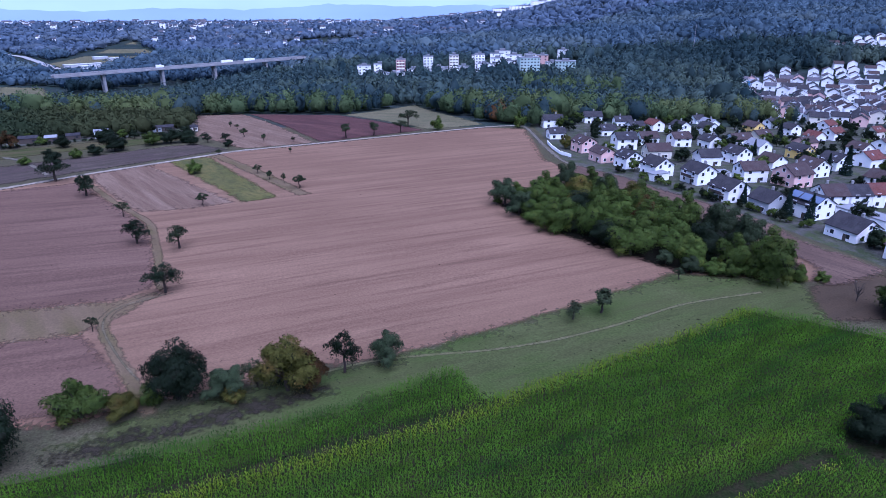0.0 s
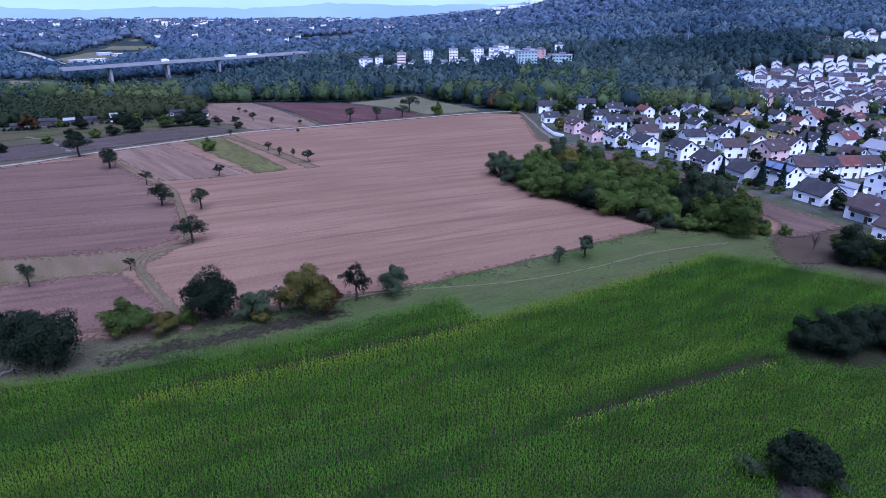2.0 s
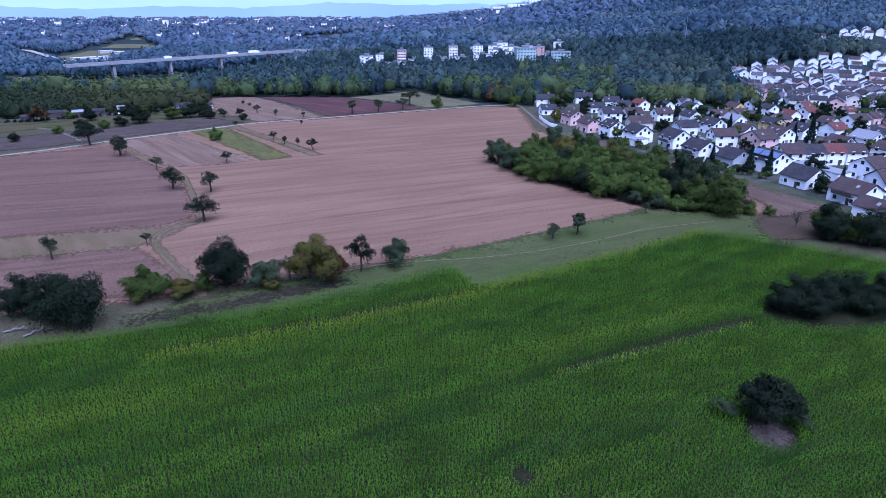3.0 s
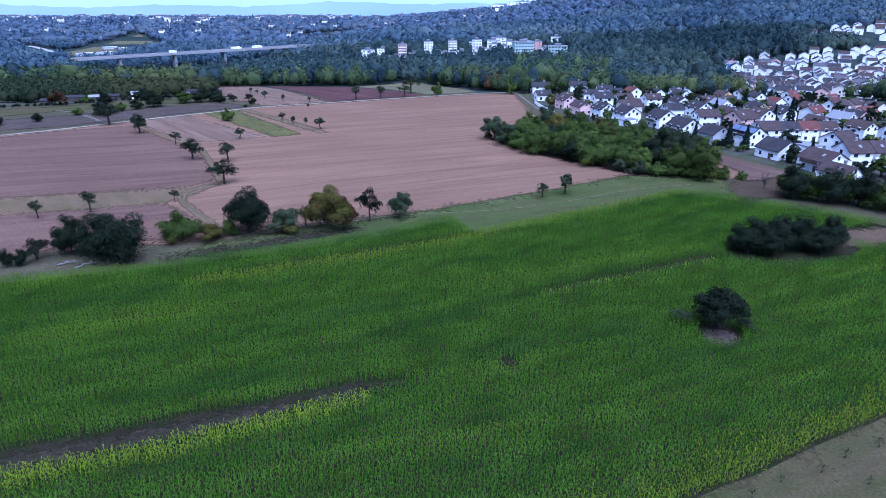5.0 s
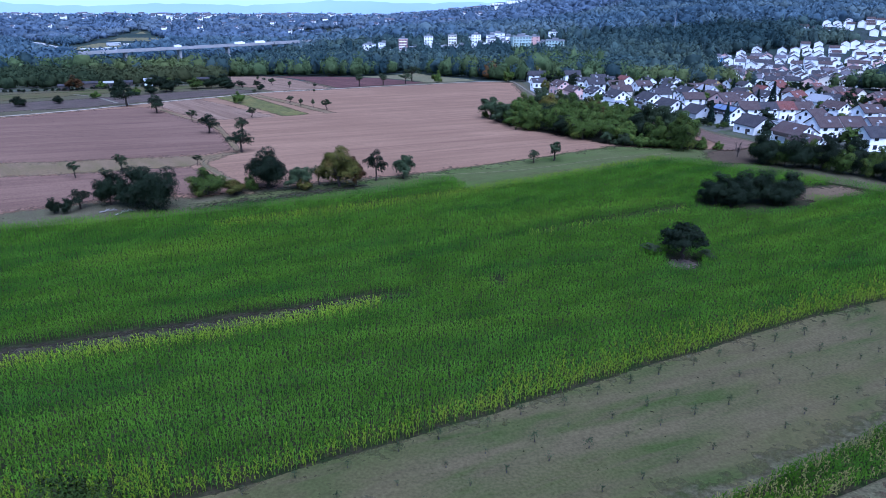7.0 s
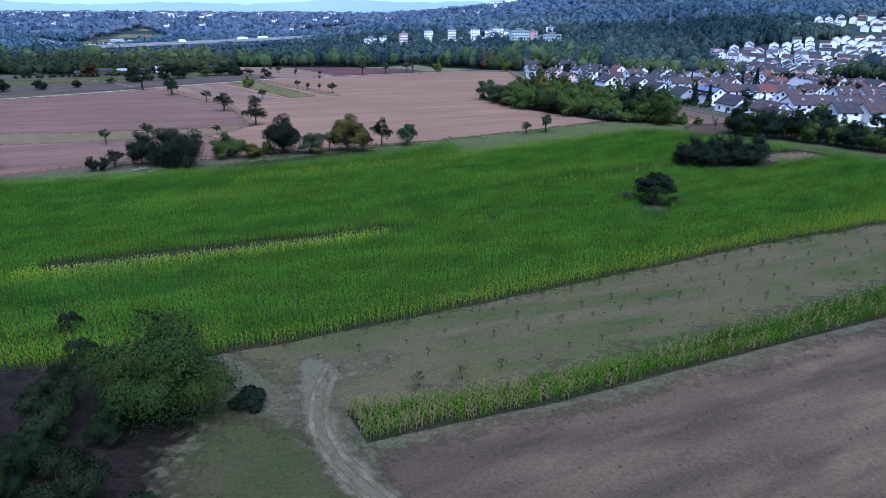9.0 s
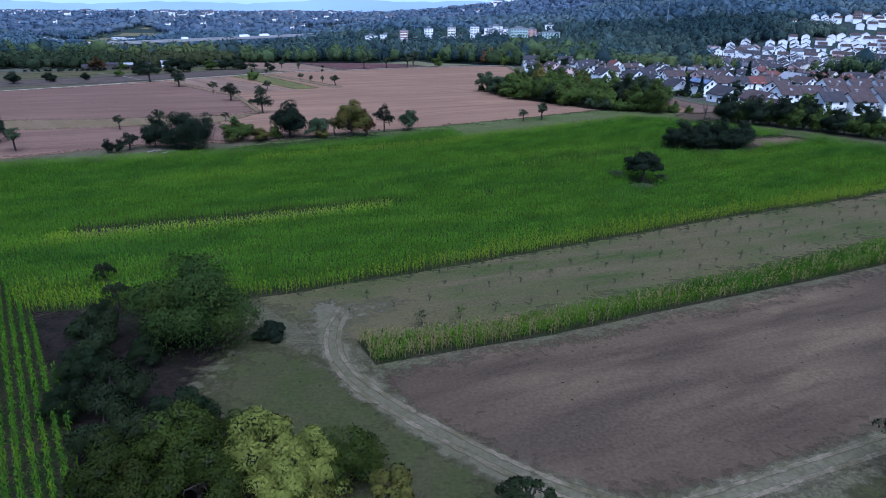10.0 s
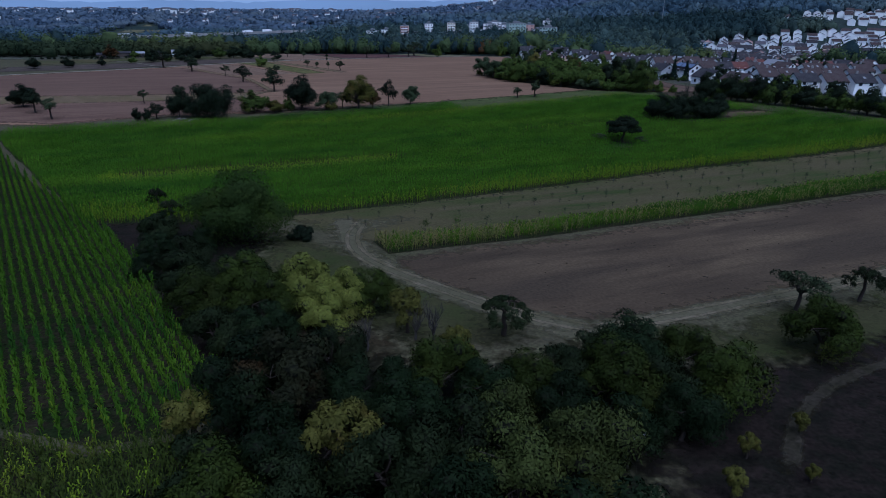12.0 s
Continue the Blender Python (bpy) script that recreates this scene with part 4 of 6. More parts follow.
def tree(name, label, seed, h, w, base, mat, clumps=60, per=60, size=0.42, flop=0.4, hang=0.0, trunk=0.0, lumps=1.0, boughs=7, category="tree", dome=False, level=1, dense=True, wild=1.0):
    """A tree or shrub: tapered trunk with limbs, crown of leaf sprays on its boughs. It stands at the origin."""
    rng = np.random.default_rng(seed)
    ob = thing(name, label, category)
    GROWN[ob.name] = (h, w)
    verts, faces = [], []
    r = trunk or 0.045 * w * 0.6 + 0.06
    lean = Vector((rng.normal(0, 0.05) * h, rng.normal(0, 0.05) * h, 0))
    fork = Vector((lean.x * 0.4, lean.y * 0.4, max(0.5, base + 0.12 * h)))
    limb(verts, faces, bent(Vector((0, 0, -0.3)), fork, 0, 5, rng), r * 1.25, r * 0.8, 8)
    for k in range(boughs):
        a = 2 * math.pi * (k + rng.uniform(-0.3, 0.3)) / boughs
        reach = w * rng.uniform(0.2, 0.34)
        tip = Vector((math.cos(a) * reach, math.sin(a) * reach, base + (h - base) * rng.uniform(0.25, 0.62)))
        path = bent(fork, tip, 0.08 * h, 5, rng)
        limb(verts, faces, path, r * 0.55, r * 0.12, 5)
        for s in range(2):
            q = path[2 + s]
            limb(verts, faces, bent(q, q + Vector((rng.normal(0, 0.09) * w, rng.normal(0, 0.09) * w, 0.08 * h)), 0, 3, rng), r * 0.25, r * 0.06, 4)
    limb(verts, faces, bent(fork, Vector((lean.x, lean.y, base + 0.7 * (h - base))), 0, 5, rng), r * 0.7, r * 0.1, 6)
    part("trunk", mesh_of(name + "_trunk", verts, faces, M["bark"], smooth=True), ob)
    p, o, soft, c, cr = crown_shape(rng, w, h, base, clumps, per, flop, lumps, dome, wild)
    v, f = leaf_faces(p, soft, size, rng, hang, out=o)
    n4, f, slots = np.repeat(soft, 4, 0), f.tolist(), [0] * len(f)
    # dark lumps put shade into the gaps between the sprays
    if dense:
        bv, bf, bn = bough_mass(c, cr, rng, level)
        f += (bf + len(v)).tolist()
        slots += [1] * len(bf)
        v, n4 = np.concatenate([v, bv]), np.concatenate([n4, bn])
    part("crown", soft_leaves(mesh_of(name + "_crown", v, f, mat, M["bough_shade"], slots=slots), n4), ob)
    return ob


def conifer(name, label, seed, h, w):
    rng = np.random.default_rng(seed)
    ob = thing(name, label, "tree")
    verts, faces = [], []
    limb(verts, faces, [Vector((0, 0, -0.3)), Vector((0, 0, h * 0.5)), Vector((0, 0, h))], 0.18, 0.03, 7)
    part("trunk", mesh_of(name + "_trunk", verts, faces, M["bark"]), ob)
    n = 1500
    f = rng.uniform(0, 1, n) ** 1.3
    z = 0.5 + f * (h - 0.5)
    rr = (w / 2) * (1 - f) * (0.55 + 0.45 * np.abs(np.sin(z * 4.2))) * rng.uniform(0.3, 1, n) ** 0.5 + 0.05
    a = rng.uniform(0, 2 * np.pi, n)
    p = np.stack([rr * np.cos(a), rr * np.sin(a), z - rr * 0.25], -1)
    nrm = np.stack([np.cos(a) * 0.5, np.sin(a) * 0.5, np.ones(n)], -1) + rng.normal(0, 0.3, (n, 3))
    nrm /= np.linalg.norm(nrm, axis=1)[:, None]
    v, fc = leaf_faces(p, nrm, 0.5, rng)
    part("crown", mesh_of(name + "_crown", v, fc, M["needle"]), ob)
    return ob


PLACED = set()


def put(proto, x, y, size=1.0, turn=None, label="", group="", dz=-0.05):
    """Stand a tree at a place: the first use is the tree itself, later ones are copies."""
    turn = random.uniform(0, 360) if turn is None else turn
    s = Vector(size if isinstance(size, tuple) else (size, size, size))
    if proto.name in PLACED:
        ob = copy_thing(proto, at(x, y, turn, tuple(a / b for a, b in zip(s, proto.scale)), dz))
    else:
        PLACED.add(proto.name)
        ob = proto
        ob.matrix_basis = at(x, y, turn, tuple(s), dz)
    return tagged(ob, label, group=group)


def rnd(a, b):
    return random.uniform(a, b)


def grow(proto, x, y, h, w, turn=None, label="", group=""):
    """Stand a tree of that height and spread at a place."""
    h0, w0 = GROWN[proto.name]
    return put(proto, x, y, (w / w0, w / w0, h / h0), turn, label, group)


# -- kinds of tree, each about 1 m to 12 m high as given
orchard_tree = tree("orchard_tree", "old spreading fruit tree with dark green crown", 1, 7.4, 9.0, 2.0, M["leaf_dark"], 34, 90, 0.28, 0.8, lumps=0.85, dense=False, wild=2.2, boughs=9)
orchard_tree_b = tree("orchard_tree", "gnarled fruit tree with open green crown", 2, 7.0, 7.6, 2.0, M["leaf_olive"], 26, 80, 0.26, 0.8, lumps=0.85, dense=False, wild=2.4, boughs=9)
young_tree = tree("young_tree", "small round fruit tree in the stubble", 3, 4.2, 3.6, 0.9, M["leaf_olive"], 26, 70, 0.2, wild=1.6)
broad_tree = tree("broad_tree", "large dense dark broadleaf tree", 4, 11.0, 10.0, 0.2, M["leaf_dark"], 60, 300, 0.27, 1.0, 0.4, lumps=1.3, wild=1.3)
weeping_dark = tree("broad_tree", "broad dark tree with foliage hanging to the ground", 34, 11.0, 12.0, 0.1, M["leaf_dark"], 60, 340, 0.28, 1.6, 0.8, lumps=1.3, wild=1.2)
yellow_tree = tree("yellow_tree", "tall rounded tree with yellowing autumn leaves", 5, 10.5, 9.0, 0.3, M["leaf_yellow"], 56, 300, 0.26, 0.9, 0.3, lumps=1.3, wild=1.3)
thick_tree = tree("thick_tree", "bushy green tree leafed to the ground", 6, 8.5, 8.0, 0.1, M["leaf_green"], 44, 250, 0.27, 0.9, 0.3, lumps=1.35, wild=1.5)
grey_tree = tree("grey_tree", "dull grey green bushy tree", 7, 7.5, 7.0, 0.9, M["leaf_grey"], 40, 220, 0.26, 0.9, 0.4, lumps=1.3, wild=1.6)
rust_tree = tree("rust_tree", "bushy tree with rusty autumn leaves", 8, 8.0, 6.5, 0.3, M["leaf_rust"], 50, 140, 0.26, 0.9, 0.3, wild=1.4)
mid_tree = tree("mid_tree", "rounded mid green broadleaf tree", 9, 9.0, 8.5, 0.15, M["leaf_mid"], 46, 260, 0.28, 0.9, 0.35, lumps=1.35, wild=1.5)
garden_dark = tree("garden_tree", "dark green garden tree among houses", 11, 9.5, 8.5, 0.4, M["leaf_dark"], 28, 46, 0.62, 0.6, boughs=4, lumps=1.2)
garden_green = tree("garden_tree", "leafy green garden tree among houses", 12, 8.5, 8.0, 0.4, M["leaf_green"], 28, 46, 0.60, 0.6, boughs=4, lumps=1.2)
garden_mid = tree("garden_tree", "mid green garden tree among houses", 13, 9.0, 8.5, 0.4, M["leaf_mid"], 28, 46, 0.60, 0.6, boughs=4, lumps=1.2)
spruce = conifer("spruce", "dark blue green garden spruce", 10, 9.0, 4.2)

# -- trees in the great stubble field and beside it
put(orchard_tree, -62, 127.5, 1.0, 20)
for x, y, s in ((-83, 160, 0.98), (-122, 208, 1.1), (-144, 228, 1.35)):
    put(orchard_tree, x, y, s)
put(orchard_tree_b, -70, 156, 1.0)
for x, y, s in ((-98, 184, (0.55, 0.55, 0.8)), (-86.5, 101.3, (0.64, 0.64, 0.86)), (-48, 313, 1.15), (-35, 321, 1.1), (-22, 330, 1.05), (-19, 350, 1.5), (-96.6, 96.6, (0.56, 0.56, 0.7))):
    put(orchard_tree_b, x, y, s)
grow(orchard_tree_b, -69, 109.6, 3.7, 2.6, label="small thin fruit tree in dry grass")
put(young_tree, -78, 196, 1.1)
for x, y, s in ((-51, 218, 1.25), (-58, 224, (0.5, 0.5, 1.05)), (-72, 239, 0.95), (-65, 230, 0.9), (-68, 278, 0.6), (-100, 317, 1.2), (-87, 305, 0.95), (-72, 302, 0.7), (-98, 273, 0.7), (-118, 352, 0.8), (-112, 345, 0.7)):
    put(young_tree, x, y, s)
put(thick_tree, -96, 239, (0.72, 0.72, 0.72), label="dense rounded bushy tree on the yellow strip")
put(thick_tree, -3, 339, (0.9, 0.9, 0.95))
put(thick_tree, 42, 344, (0.85, 0.85, 1.15))

# -- tree row between stubble and maize
grow(broad_tree, -43.5, 87.5, 11.3, 10.6, 40)
grow(yellow_tree, -26.0, 89.6, 11.4, 9.6, 10)
grow(rust_tree, -21.8, 90.0, 8.2, 5.6)
grow(orchard_tree, -17.2, 94.8, 8.6, 6.4)
grow(grey_tree, -10.2, 97.4, 6.6, 6.0, label="small rounded grey green fruit tree on a trunk")
grow(thick_tree, -56.8, 82.6, 7.2, 8.6, label="rounded green tree drooping at the field edge")
grow(yellow_tree, -50.8, 83.2, 4.2, 6.0, label="small yellow green bushy tree")
grow(thick_tree, -47.2, 85.4, 4.8, 3.8)
grow(grey_tree, -36.0, 87.6, 6.2, 6.6)
grow(yellow_tree, -34.2, 86.4, 3.4, 3.6, label="low yellow green bush under a fruit tree")
grow(orchard_tree_b, -31.4, 90.6, 5.6, 4.6)
grow(weeping_dark, -66.2, 72.6, 11.3, 12.4, label="dense dark weeping tree at the maize edge")
grow(broad_tree, -77.0, 75.2, 9.2, 6.4)
grow(broad_tree, -73.0, 75.0, 6.6, 6.2)
grow(orchard_tree, -82.6, 72.6, 4.8, 6.4, label="low leaning dark fruit tree")
grow(broad_tree, -86.6, 69.0, 4.2, 2.8, label="low dark shrub at the field corner")
grow(broad_tree, -83.9, 69.4, 3.9, 2.6, label="low dark shrub at the field corner")
put(orchard_tree_b, -112, 71, (0.9, 0.9, 0.95))
put(orchard_tree, -122, 80, (0.9, 0.9, 1.0))
put(broad_tree, -131, 89, (0.75, 0.75, 0.7))
put(young_tree, 33, 117, (1.5, 1.5, 1.45), label="small dark tree standing in the meadow")
put(orchard_tree_b, 26.5, 114, (0.66, 0.66, 0.6), label="low thin leafed shrub in the meadow")
put(young_tree, 55, 134, (0.7, 0.7, 0.8))

# -- clump, lone tree and hedge in and behind the maize
for x, y, s in ((64, 76, (0.95, 0.95, 0.80)), (70.5, 77, (0.9, 0.9, 0.84)), (76, 77.5, (0.9, 0.9, 0.82)), (82, 78, (0.85, 0.85, 0.76)), (67, 74.5, (0.8, 0.8, 0.6)), (79, 75.5, (0.8, 0.8, 0.62))):
    put(broad_tree, x, y, (s[0] * 0.85, s[1] * 0.85, s[2] * 0.95), label="dark dense tree in a clump amid maize", group="trees of the maize clump")
lone_tree = tree("lone_tree", "lone spreading dark fruit tree amid maize", 15, 7.2, 8.8, 2.2, M["leaf_dark"], 70, 84, 0.36, 0.5, 0.1, trunk=0.3)
put(lone_tree, 45.0, 44.2, 1.0, 70)
drape("clearing_soil", "bare reddish soil round a lone tree", "ground", round_hole(44.4, 42.0, 3.4, 3.8), 0.3, M["weedy"], 0.4)
put(young_tree, 40, 46, (1.1, 1.1, 0.65))
put(young_tree, 49, 43.5, (1.1, 1.1, 0.6))
for k in range(30):
    f = k / 29
    x, y = 93 + 62 * f, 113 - 46 * f + 3 * math.sin(5 * f)
    put((broad_tree, thick_tree, mid_tree)[k % 3], x + rnd(-1, 1), y + rnd(-1.5, 1.5), (rnd(0.7, 0.9), rnd(0.7, 0.9), rnd(0.75, 0.95)), label="dense green hedge tree below the village", group="trees of the village hedge")
put(mid_tree, 93, 116, (0.85, 0.85, 0.9), group="trees of the village hedge")

# -- small wood beside the stubble
WOOD = [(15, 197), (24, 178), (33, 165), (45, 149), (57, 138), (72, 133), (83, 131), (85, 140), (77, 163), (65, 188), (53, 207), (41, 213), (28, 208)]
rows = 0
for gy in np.arange(131, 225, 9.2):
    for gx in np.arange(14, 92, 8.8):
        x, y = gx + rnd(-2.4, 2.4) + (rows % 2) * 4.4, gy + rnd(-2.4, 2.4)
        if inside(WOOD, x, y):
            kind = random.choice((thick_tree, mid_tree, thick_tree, mid_tree, broad_tree, grey_tree, thick_tree, mid_tree))
            kind = grey_tree if x < 22 else kind
            w = rnd(7.8, 11.5)
            grow(kind, x, y, rnd(7.4, 12.4) * (0.75 if x < 30 else 1.0), w, group="trees of the small wood")
    rows += 1
for k in range(15):
    f = k / 14
    x, y = (16 + 42 * (f / 0.55), 196 - 59 * (f / 0.55)) if f < 0.55 else (58 + 27 * ((f - 0.55) / 0.45), 137 - 7 * ((f - 0.55) / 0.45))
    q = rnd(3.0, 5.0)
    grow(random.choice((thick_tree, grey_tree, grey_tree, mid_tree)), x + rnd(-1, 2.5), y + rnd(0, 3), q, q * rnd(0.9, 1.2), label="low shrub fringing the small wood", group="shrubs of the small wood")
put(rust_tree, 58, 172, (1.0, 1.0, 1.3), group="trees of the small wood")
put(yellow_tree, 44, 194, (1.2, 1.2, 1.1), group="trees of the small wood")
put(yellow_tree, 58, 186, (1.1, 1.1, 1.05), group="trees of the small wood")

# -- scrub and thicket at the near end
weeping_tree = tree("weeping_tree", "big rounded willow like tree with hanging foliage", 21, 9.2, 12.5, 0.3, M["leaf_willow"], 64, 620, 0.17, 1.4, 0.6, lumps=1.2, dense=False)
put(weeping_tree, -27.2, -31.5, 1.1)
near_green = tree("near_tree", "leafy green tree in the thicket", 22, 6.0, 6.4, 0.3, M["near_leaf"], 40, 360, 0.15, 0.9, 0.3, level=2, lumps=1.25, wild=0.9)
near_olive = tree("near_tree", "olive green tree with long upright shoots", 30, 6.2, 6.2, 0.3, M["near_olive_leaf"], 40, 360, 0.16, 0.7, -0.1, level=2, lumps=1.25, wild=1.1)
near_pale = tree("near_tree", "pale yellow green walnut like tree", 23, 5.8, 6.6, 0.3, M["leaf_pale"], 40, 360, 0.18, 1.0, 0.45, level=2, lumps=1.3, wild=1.3)
near_grey = tree("near_tree", "grey green willow shrub", 24, 5.0, 5.6, 0.2, M["near_grey_leaf"], 40, 360, 0.155, 0.5, -0.15, level=2, lumps=1.3, wild=1.3)
near_dark = tree("near_tree", "dark dense thicket tree", 25, 6.0, 6.0, 0.3, M["near_dark_leaf"], 40, 360, 0.15, 0.8, 0.2, level=2, lumps=1.3, wild=1.2)
near_rust = tree("near_tree", "dark thicket tree tinged with red brown leaves", 26, 7.6, 5.6, 0.5, M["leaf_bronze"], 40, 360, 0.165, 0.9, 0.3, level=2, lumps=1.3, wild=1.3)
near_yellow = tree("near_tree", "small yellow leaved tree", 27, 4.6, 3.8, 0.8, M["leaf_yellow"], 40, 200, 0.15, 0.9, 0.4, level=2)
bush = tree("bush", "round dark green bush on grass", 28, 1.9, 4.0, 0.0, M["leaf_dark"], 50, 90, 0.20, 0.3, category="bush")
umbrella_tree = tree("umbrella_tree", "low apple tree with umbrella shaped drooping crown", 29, 4.4, 6.0, 2.1, M["near_grey_leaf"], 54, 90, 0.15, 0.8, 0.35, lumps=0.5, dome=True, dense=False)
THICKET = "trees of the thicket"
put(bush, -19.2, -31.2, 1.0)
put(umbrella_tree, 5.6, -60.3, 1.0, 0)
put(orchard_tree_b, 36, -54.5, (0.74, 0.74, 0.70), label="apple tree with rounded green crown beside the track")
put(umbrella_tree, 44, -52, (0.8, 0.8, 1.0), label="apple tree with drooping open crown")
put(near_green, 33, -63.5, (0.98, 0.98, 1.0))
put(near_green, 35.5, -61.5, (0.6, 0.6, 0.7))
put(umbrella_tree, -45, -16.5, (0.62, 0.62, 0.95), label="small dark plum tree beside the maize")
put(umbrella_tree, -40, -23.5, (0.75, 0.75, 0.9), label="small dark plum tree beside the maize")
for proto, x, y, s in ((near_grey, -38, -32, 0.75), (near_grey, -36, -37, 0.9), (near_dark, -34, -42, 0.72), (near_dark, -39.5, -28, 0.5), (near_green, -31.5, -27, 0.62),
                       (near_dark, -30, -37, 0.6), (near_grey, -29, -46, 0.95), (near_dark, -33, -47, 0.6), (near_grey, -26.5, -52, 0.95), (near_green, -20, -54, 0.98), (near_dark, -21.5, -50, 0.8),
                       (near_green, -23.5, -58, 0.95), (near_green, -17.5, -58, 0.9), (near_green, -16, -51.5, 0.62), (near_pale, -13.2, -55.2, 1.0),
                       (near_pale, -9.5, -56, (0.72, 0.72, 0.82)), (near_green, -7.2, -55.3, 0.8), (near_pale, -11.5, -58.5, (0.8, 0.8, 0.66)), (near_yellow, -3.4, -59.8, 0.95),
                       (near_grey, -19.5, -63.5, 0.85), (near_dark, -15.5, -63.5, 0.8), (near_grey, -14.2, -68, 0.9), (near_grey, -16.5, -71.5, 0.7), (near_grey, -8.8, -68.5, (0.85, 0.85, 1.0)),
                       (near_rust, -10.6, -75.5, 1.05), (near_dark, -13.8, -74.5, 1.15), (near_dark, -6.5, -74.5, 0.85), (near_yellow, -16.7, -77, 0.9),
                       (near_dark, -3.5, -72.5, 0.72), (near_green, -0.4, -71.5, 0.95), (near_dark, 2.8, -73.0, 0.75), (near_green, 6.4, -72.5, 0.8), (near_grey, 9.2, -70.5, 0.8),
                       (near_green, 12.6, -72.6, 1.0), (near_dark, 15.2, -68.0, 0.95), (near_green, 19, -67.8, 0.82), (near_grey, 16.0, -72.8, 0.9), (near_green, 20.5, -72.6, 0.95), (near_grey, 11.2, -67.8, 0.75),
                       (near_dark, 8.0, -75.5, 0.8), (near_dark, -2.0, -77, 0.9), (near_grey, 1.0, -80.5, 1.1), (near_olive, 4.0, -83.5, 1.0), (near_olive, 8.4, -81.5, 1.05), (near_dark, 11.2, -78.0, 0.8),
                       (near_yellow, -6.6, -81.0, 1.25), (near_grey, -3.2, -82.5, 1.1), (near_grey, -8.8, -85.0, 1.0), (near_dark, -10.5, -81.0, 0.95), (near_green, -12.6, -85.0, 0.95), (near_grey, -14.6, -82.0, 0.8),
                       (near_dark, 0.5, -87.5, 1.1), (near_dark, 8.5, -88.5, 1.1), (near_grey, -16, -88.5, 0.9), (near_dark, -6, -90, 1.0), (near_olive, 4.0, -77.5, 0.85), (near_dark, 16.5, -76.2, 0.75)):
    k = 1.1 if y < -48 else 1.08
    put(proto, x, y, tuple(k * v for v in s) if isinstance(s, tuple) else k * s, group=THICKET)
for x, y, s in ((20, -78.2, 0.5), (25, -75.4, 0.42), (17.4, -82, 0.55), (23, -80.5, 0.35)):
    put(near_yellow, x, y, (s * 0.8, s * 0.8, s), label="young yellow green sapling in rough grass")
for x, y, s in ((1.2, -64.5, 0.7), (1.8, -66, 0.5)):
    put(near_yellow, x, y, s)


def bare_tree(x, y, h, w, seed, label):
    rng = np.random.default_rng(seed)
    ob = thing("bare_tree", label, "tree", at(x, y))
    verts, faces = [], []
    limb(verts, faces, bent(Vector((0, 0, -0.2)), Vector((0.1, 0, h * 0.35)), 0, 4, rng), 0.13, 0.1, 7)
    part("trunk", mesh_of("bare_trunk", verts, faces, M["dead_wood"], smooth=True), ob)
    for k in range(9):
        verts, faces = [], []
        a, r = rng.uniform(0, 6.28), w * rng.uniform(0.1, 0.38)
        tip = Vector((math.cos(a) * r, math.sin(a) * r, h * rng.uniform(0.7, 1.0)))
        path = bent(Vector((0.1, 0, h * rng.uniform(0.2, 0.35))), tip, 0, 6, rng)
        limb(verts, faces, path, 0.07, 0.015, 5)
        for s in range(7):
            q = path[rng.integers(1, 6)]
            limb(verts, faces, bent(q, q + Vector(rng.normal(0, 0.09, 3)) * w + Vector((0, 0, 0.2 * h)), 0, 3, rng), 0.03, 0.008, 3)
        part("branch", mesh_of("bare_branch", verts, faces, M["dead_wood"]), ob)
    return ob


bare_tree(-1, -62.5, 4.4, 3.4, 31, "leafless grey tree in the thicket")
bare_tree(-6.8, -63.5, 3.0, 2.6, 32, "dead grey trunk with broken branches")
bare_tree(-2.6, -61.2, 3.0, 2.6, 33, "leafless grey shrub beside a yellow tree")
bare_tree(89, 122, 4.5, 4.5, 34, "leafless scrub tree in dry grass")


# ================= saplings in the mown meadow =================
def sapling(seed, h, leafy):
    rng = np.random.default_rng(seed)
    ob = thing("sapling", "young planted fruit tree with guard and stake", "sapling", group="planted saplings")
    verts, faces = [], []
    limb(verts, faces, bent(Vector((0, 0, -0.2)), Vector((0, 0, h * 0.8)), 0, 4, rng), 0.035, 0.015, 5)
    for k in range(5):
        a = rng.uniform(0, 6.28)
        q = Vector((0, 0, h * rng.uniform(0.45, 0.75)))
        limb(verts, faces, [q, q + Vector((math.cos(a) * 0.25 * h, math.sin(a) * 0.25 * h, 0.25 * h))], 0.015, 0.005, 4)
    part("trunk", mesh_of("sapling_trunk", verts, faces, M["bark"]), ob)
    verts, faces = [], []
    limb(verts, faces, [Vector((0.05, 0, -0.1)), Vector((0.05, 0, 0.3)), Vector((0.05, 0, 0.5))], 0.09, 0.08, 6)
    part("guard", mesh_of("sapling_guard", verts, faces, M["rubber"]), ob, "dark mesh trunk guard")
    n = leafy
    p = rng.normal(0, 1, (n, 3)) * np.array([0.2, 0.2, 0.19]) * h + np.array([0, 0, h * 0.75])
    nrm = rng.normal(0, 1, (n, 3))
    nrm /= np.linalg.norm(nrm, axis=1)[:, None]
    v, f = leaf_faces(p, nrm, 0.2, rng)
    part("crown", mesh_of("sapling_crown", v, f, M["leaf_mid"] if leafy > 60 else M["leaf_grey"]), ob)
    return ob


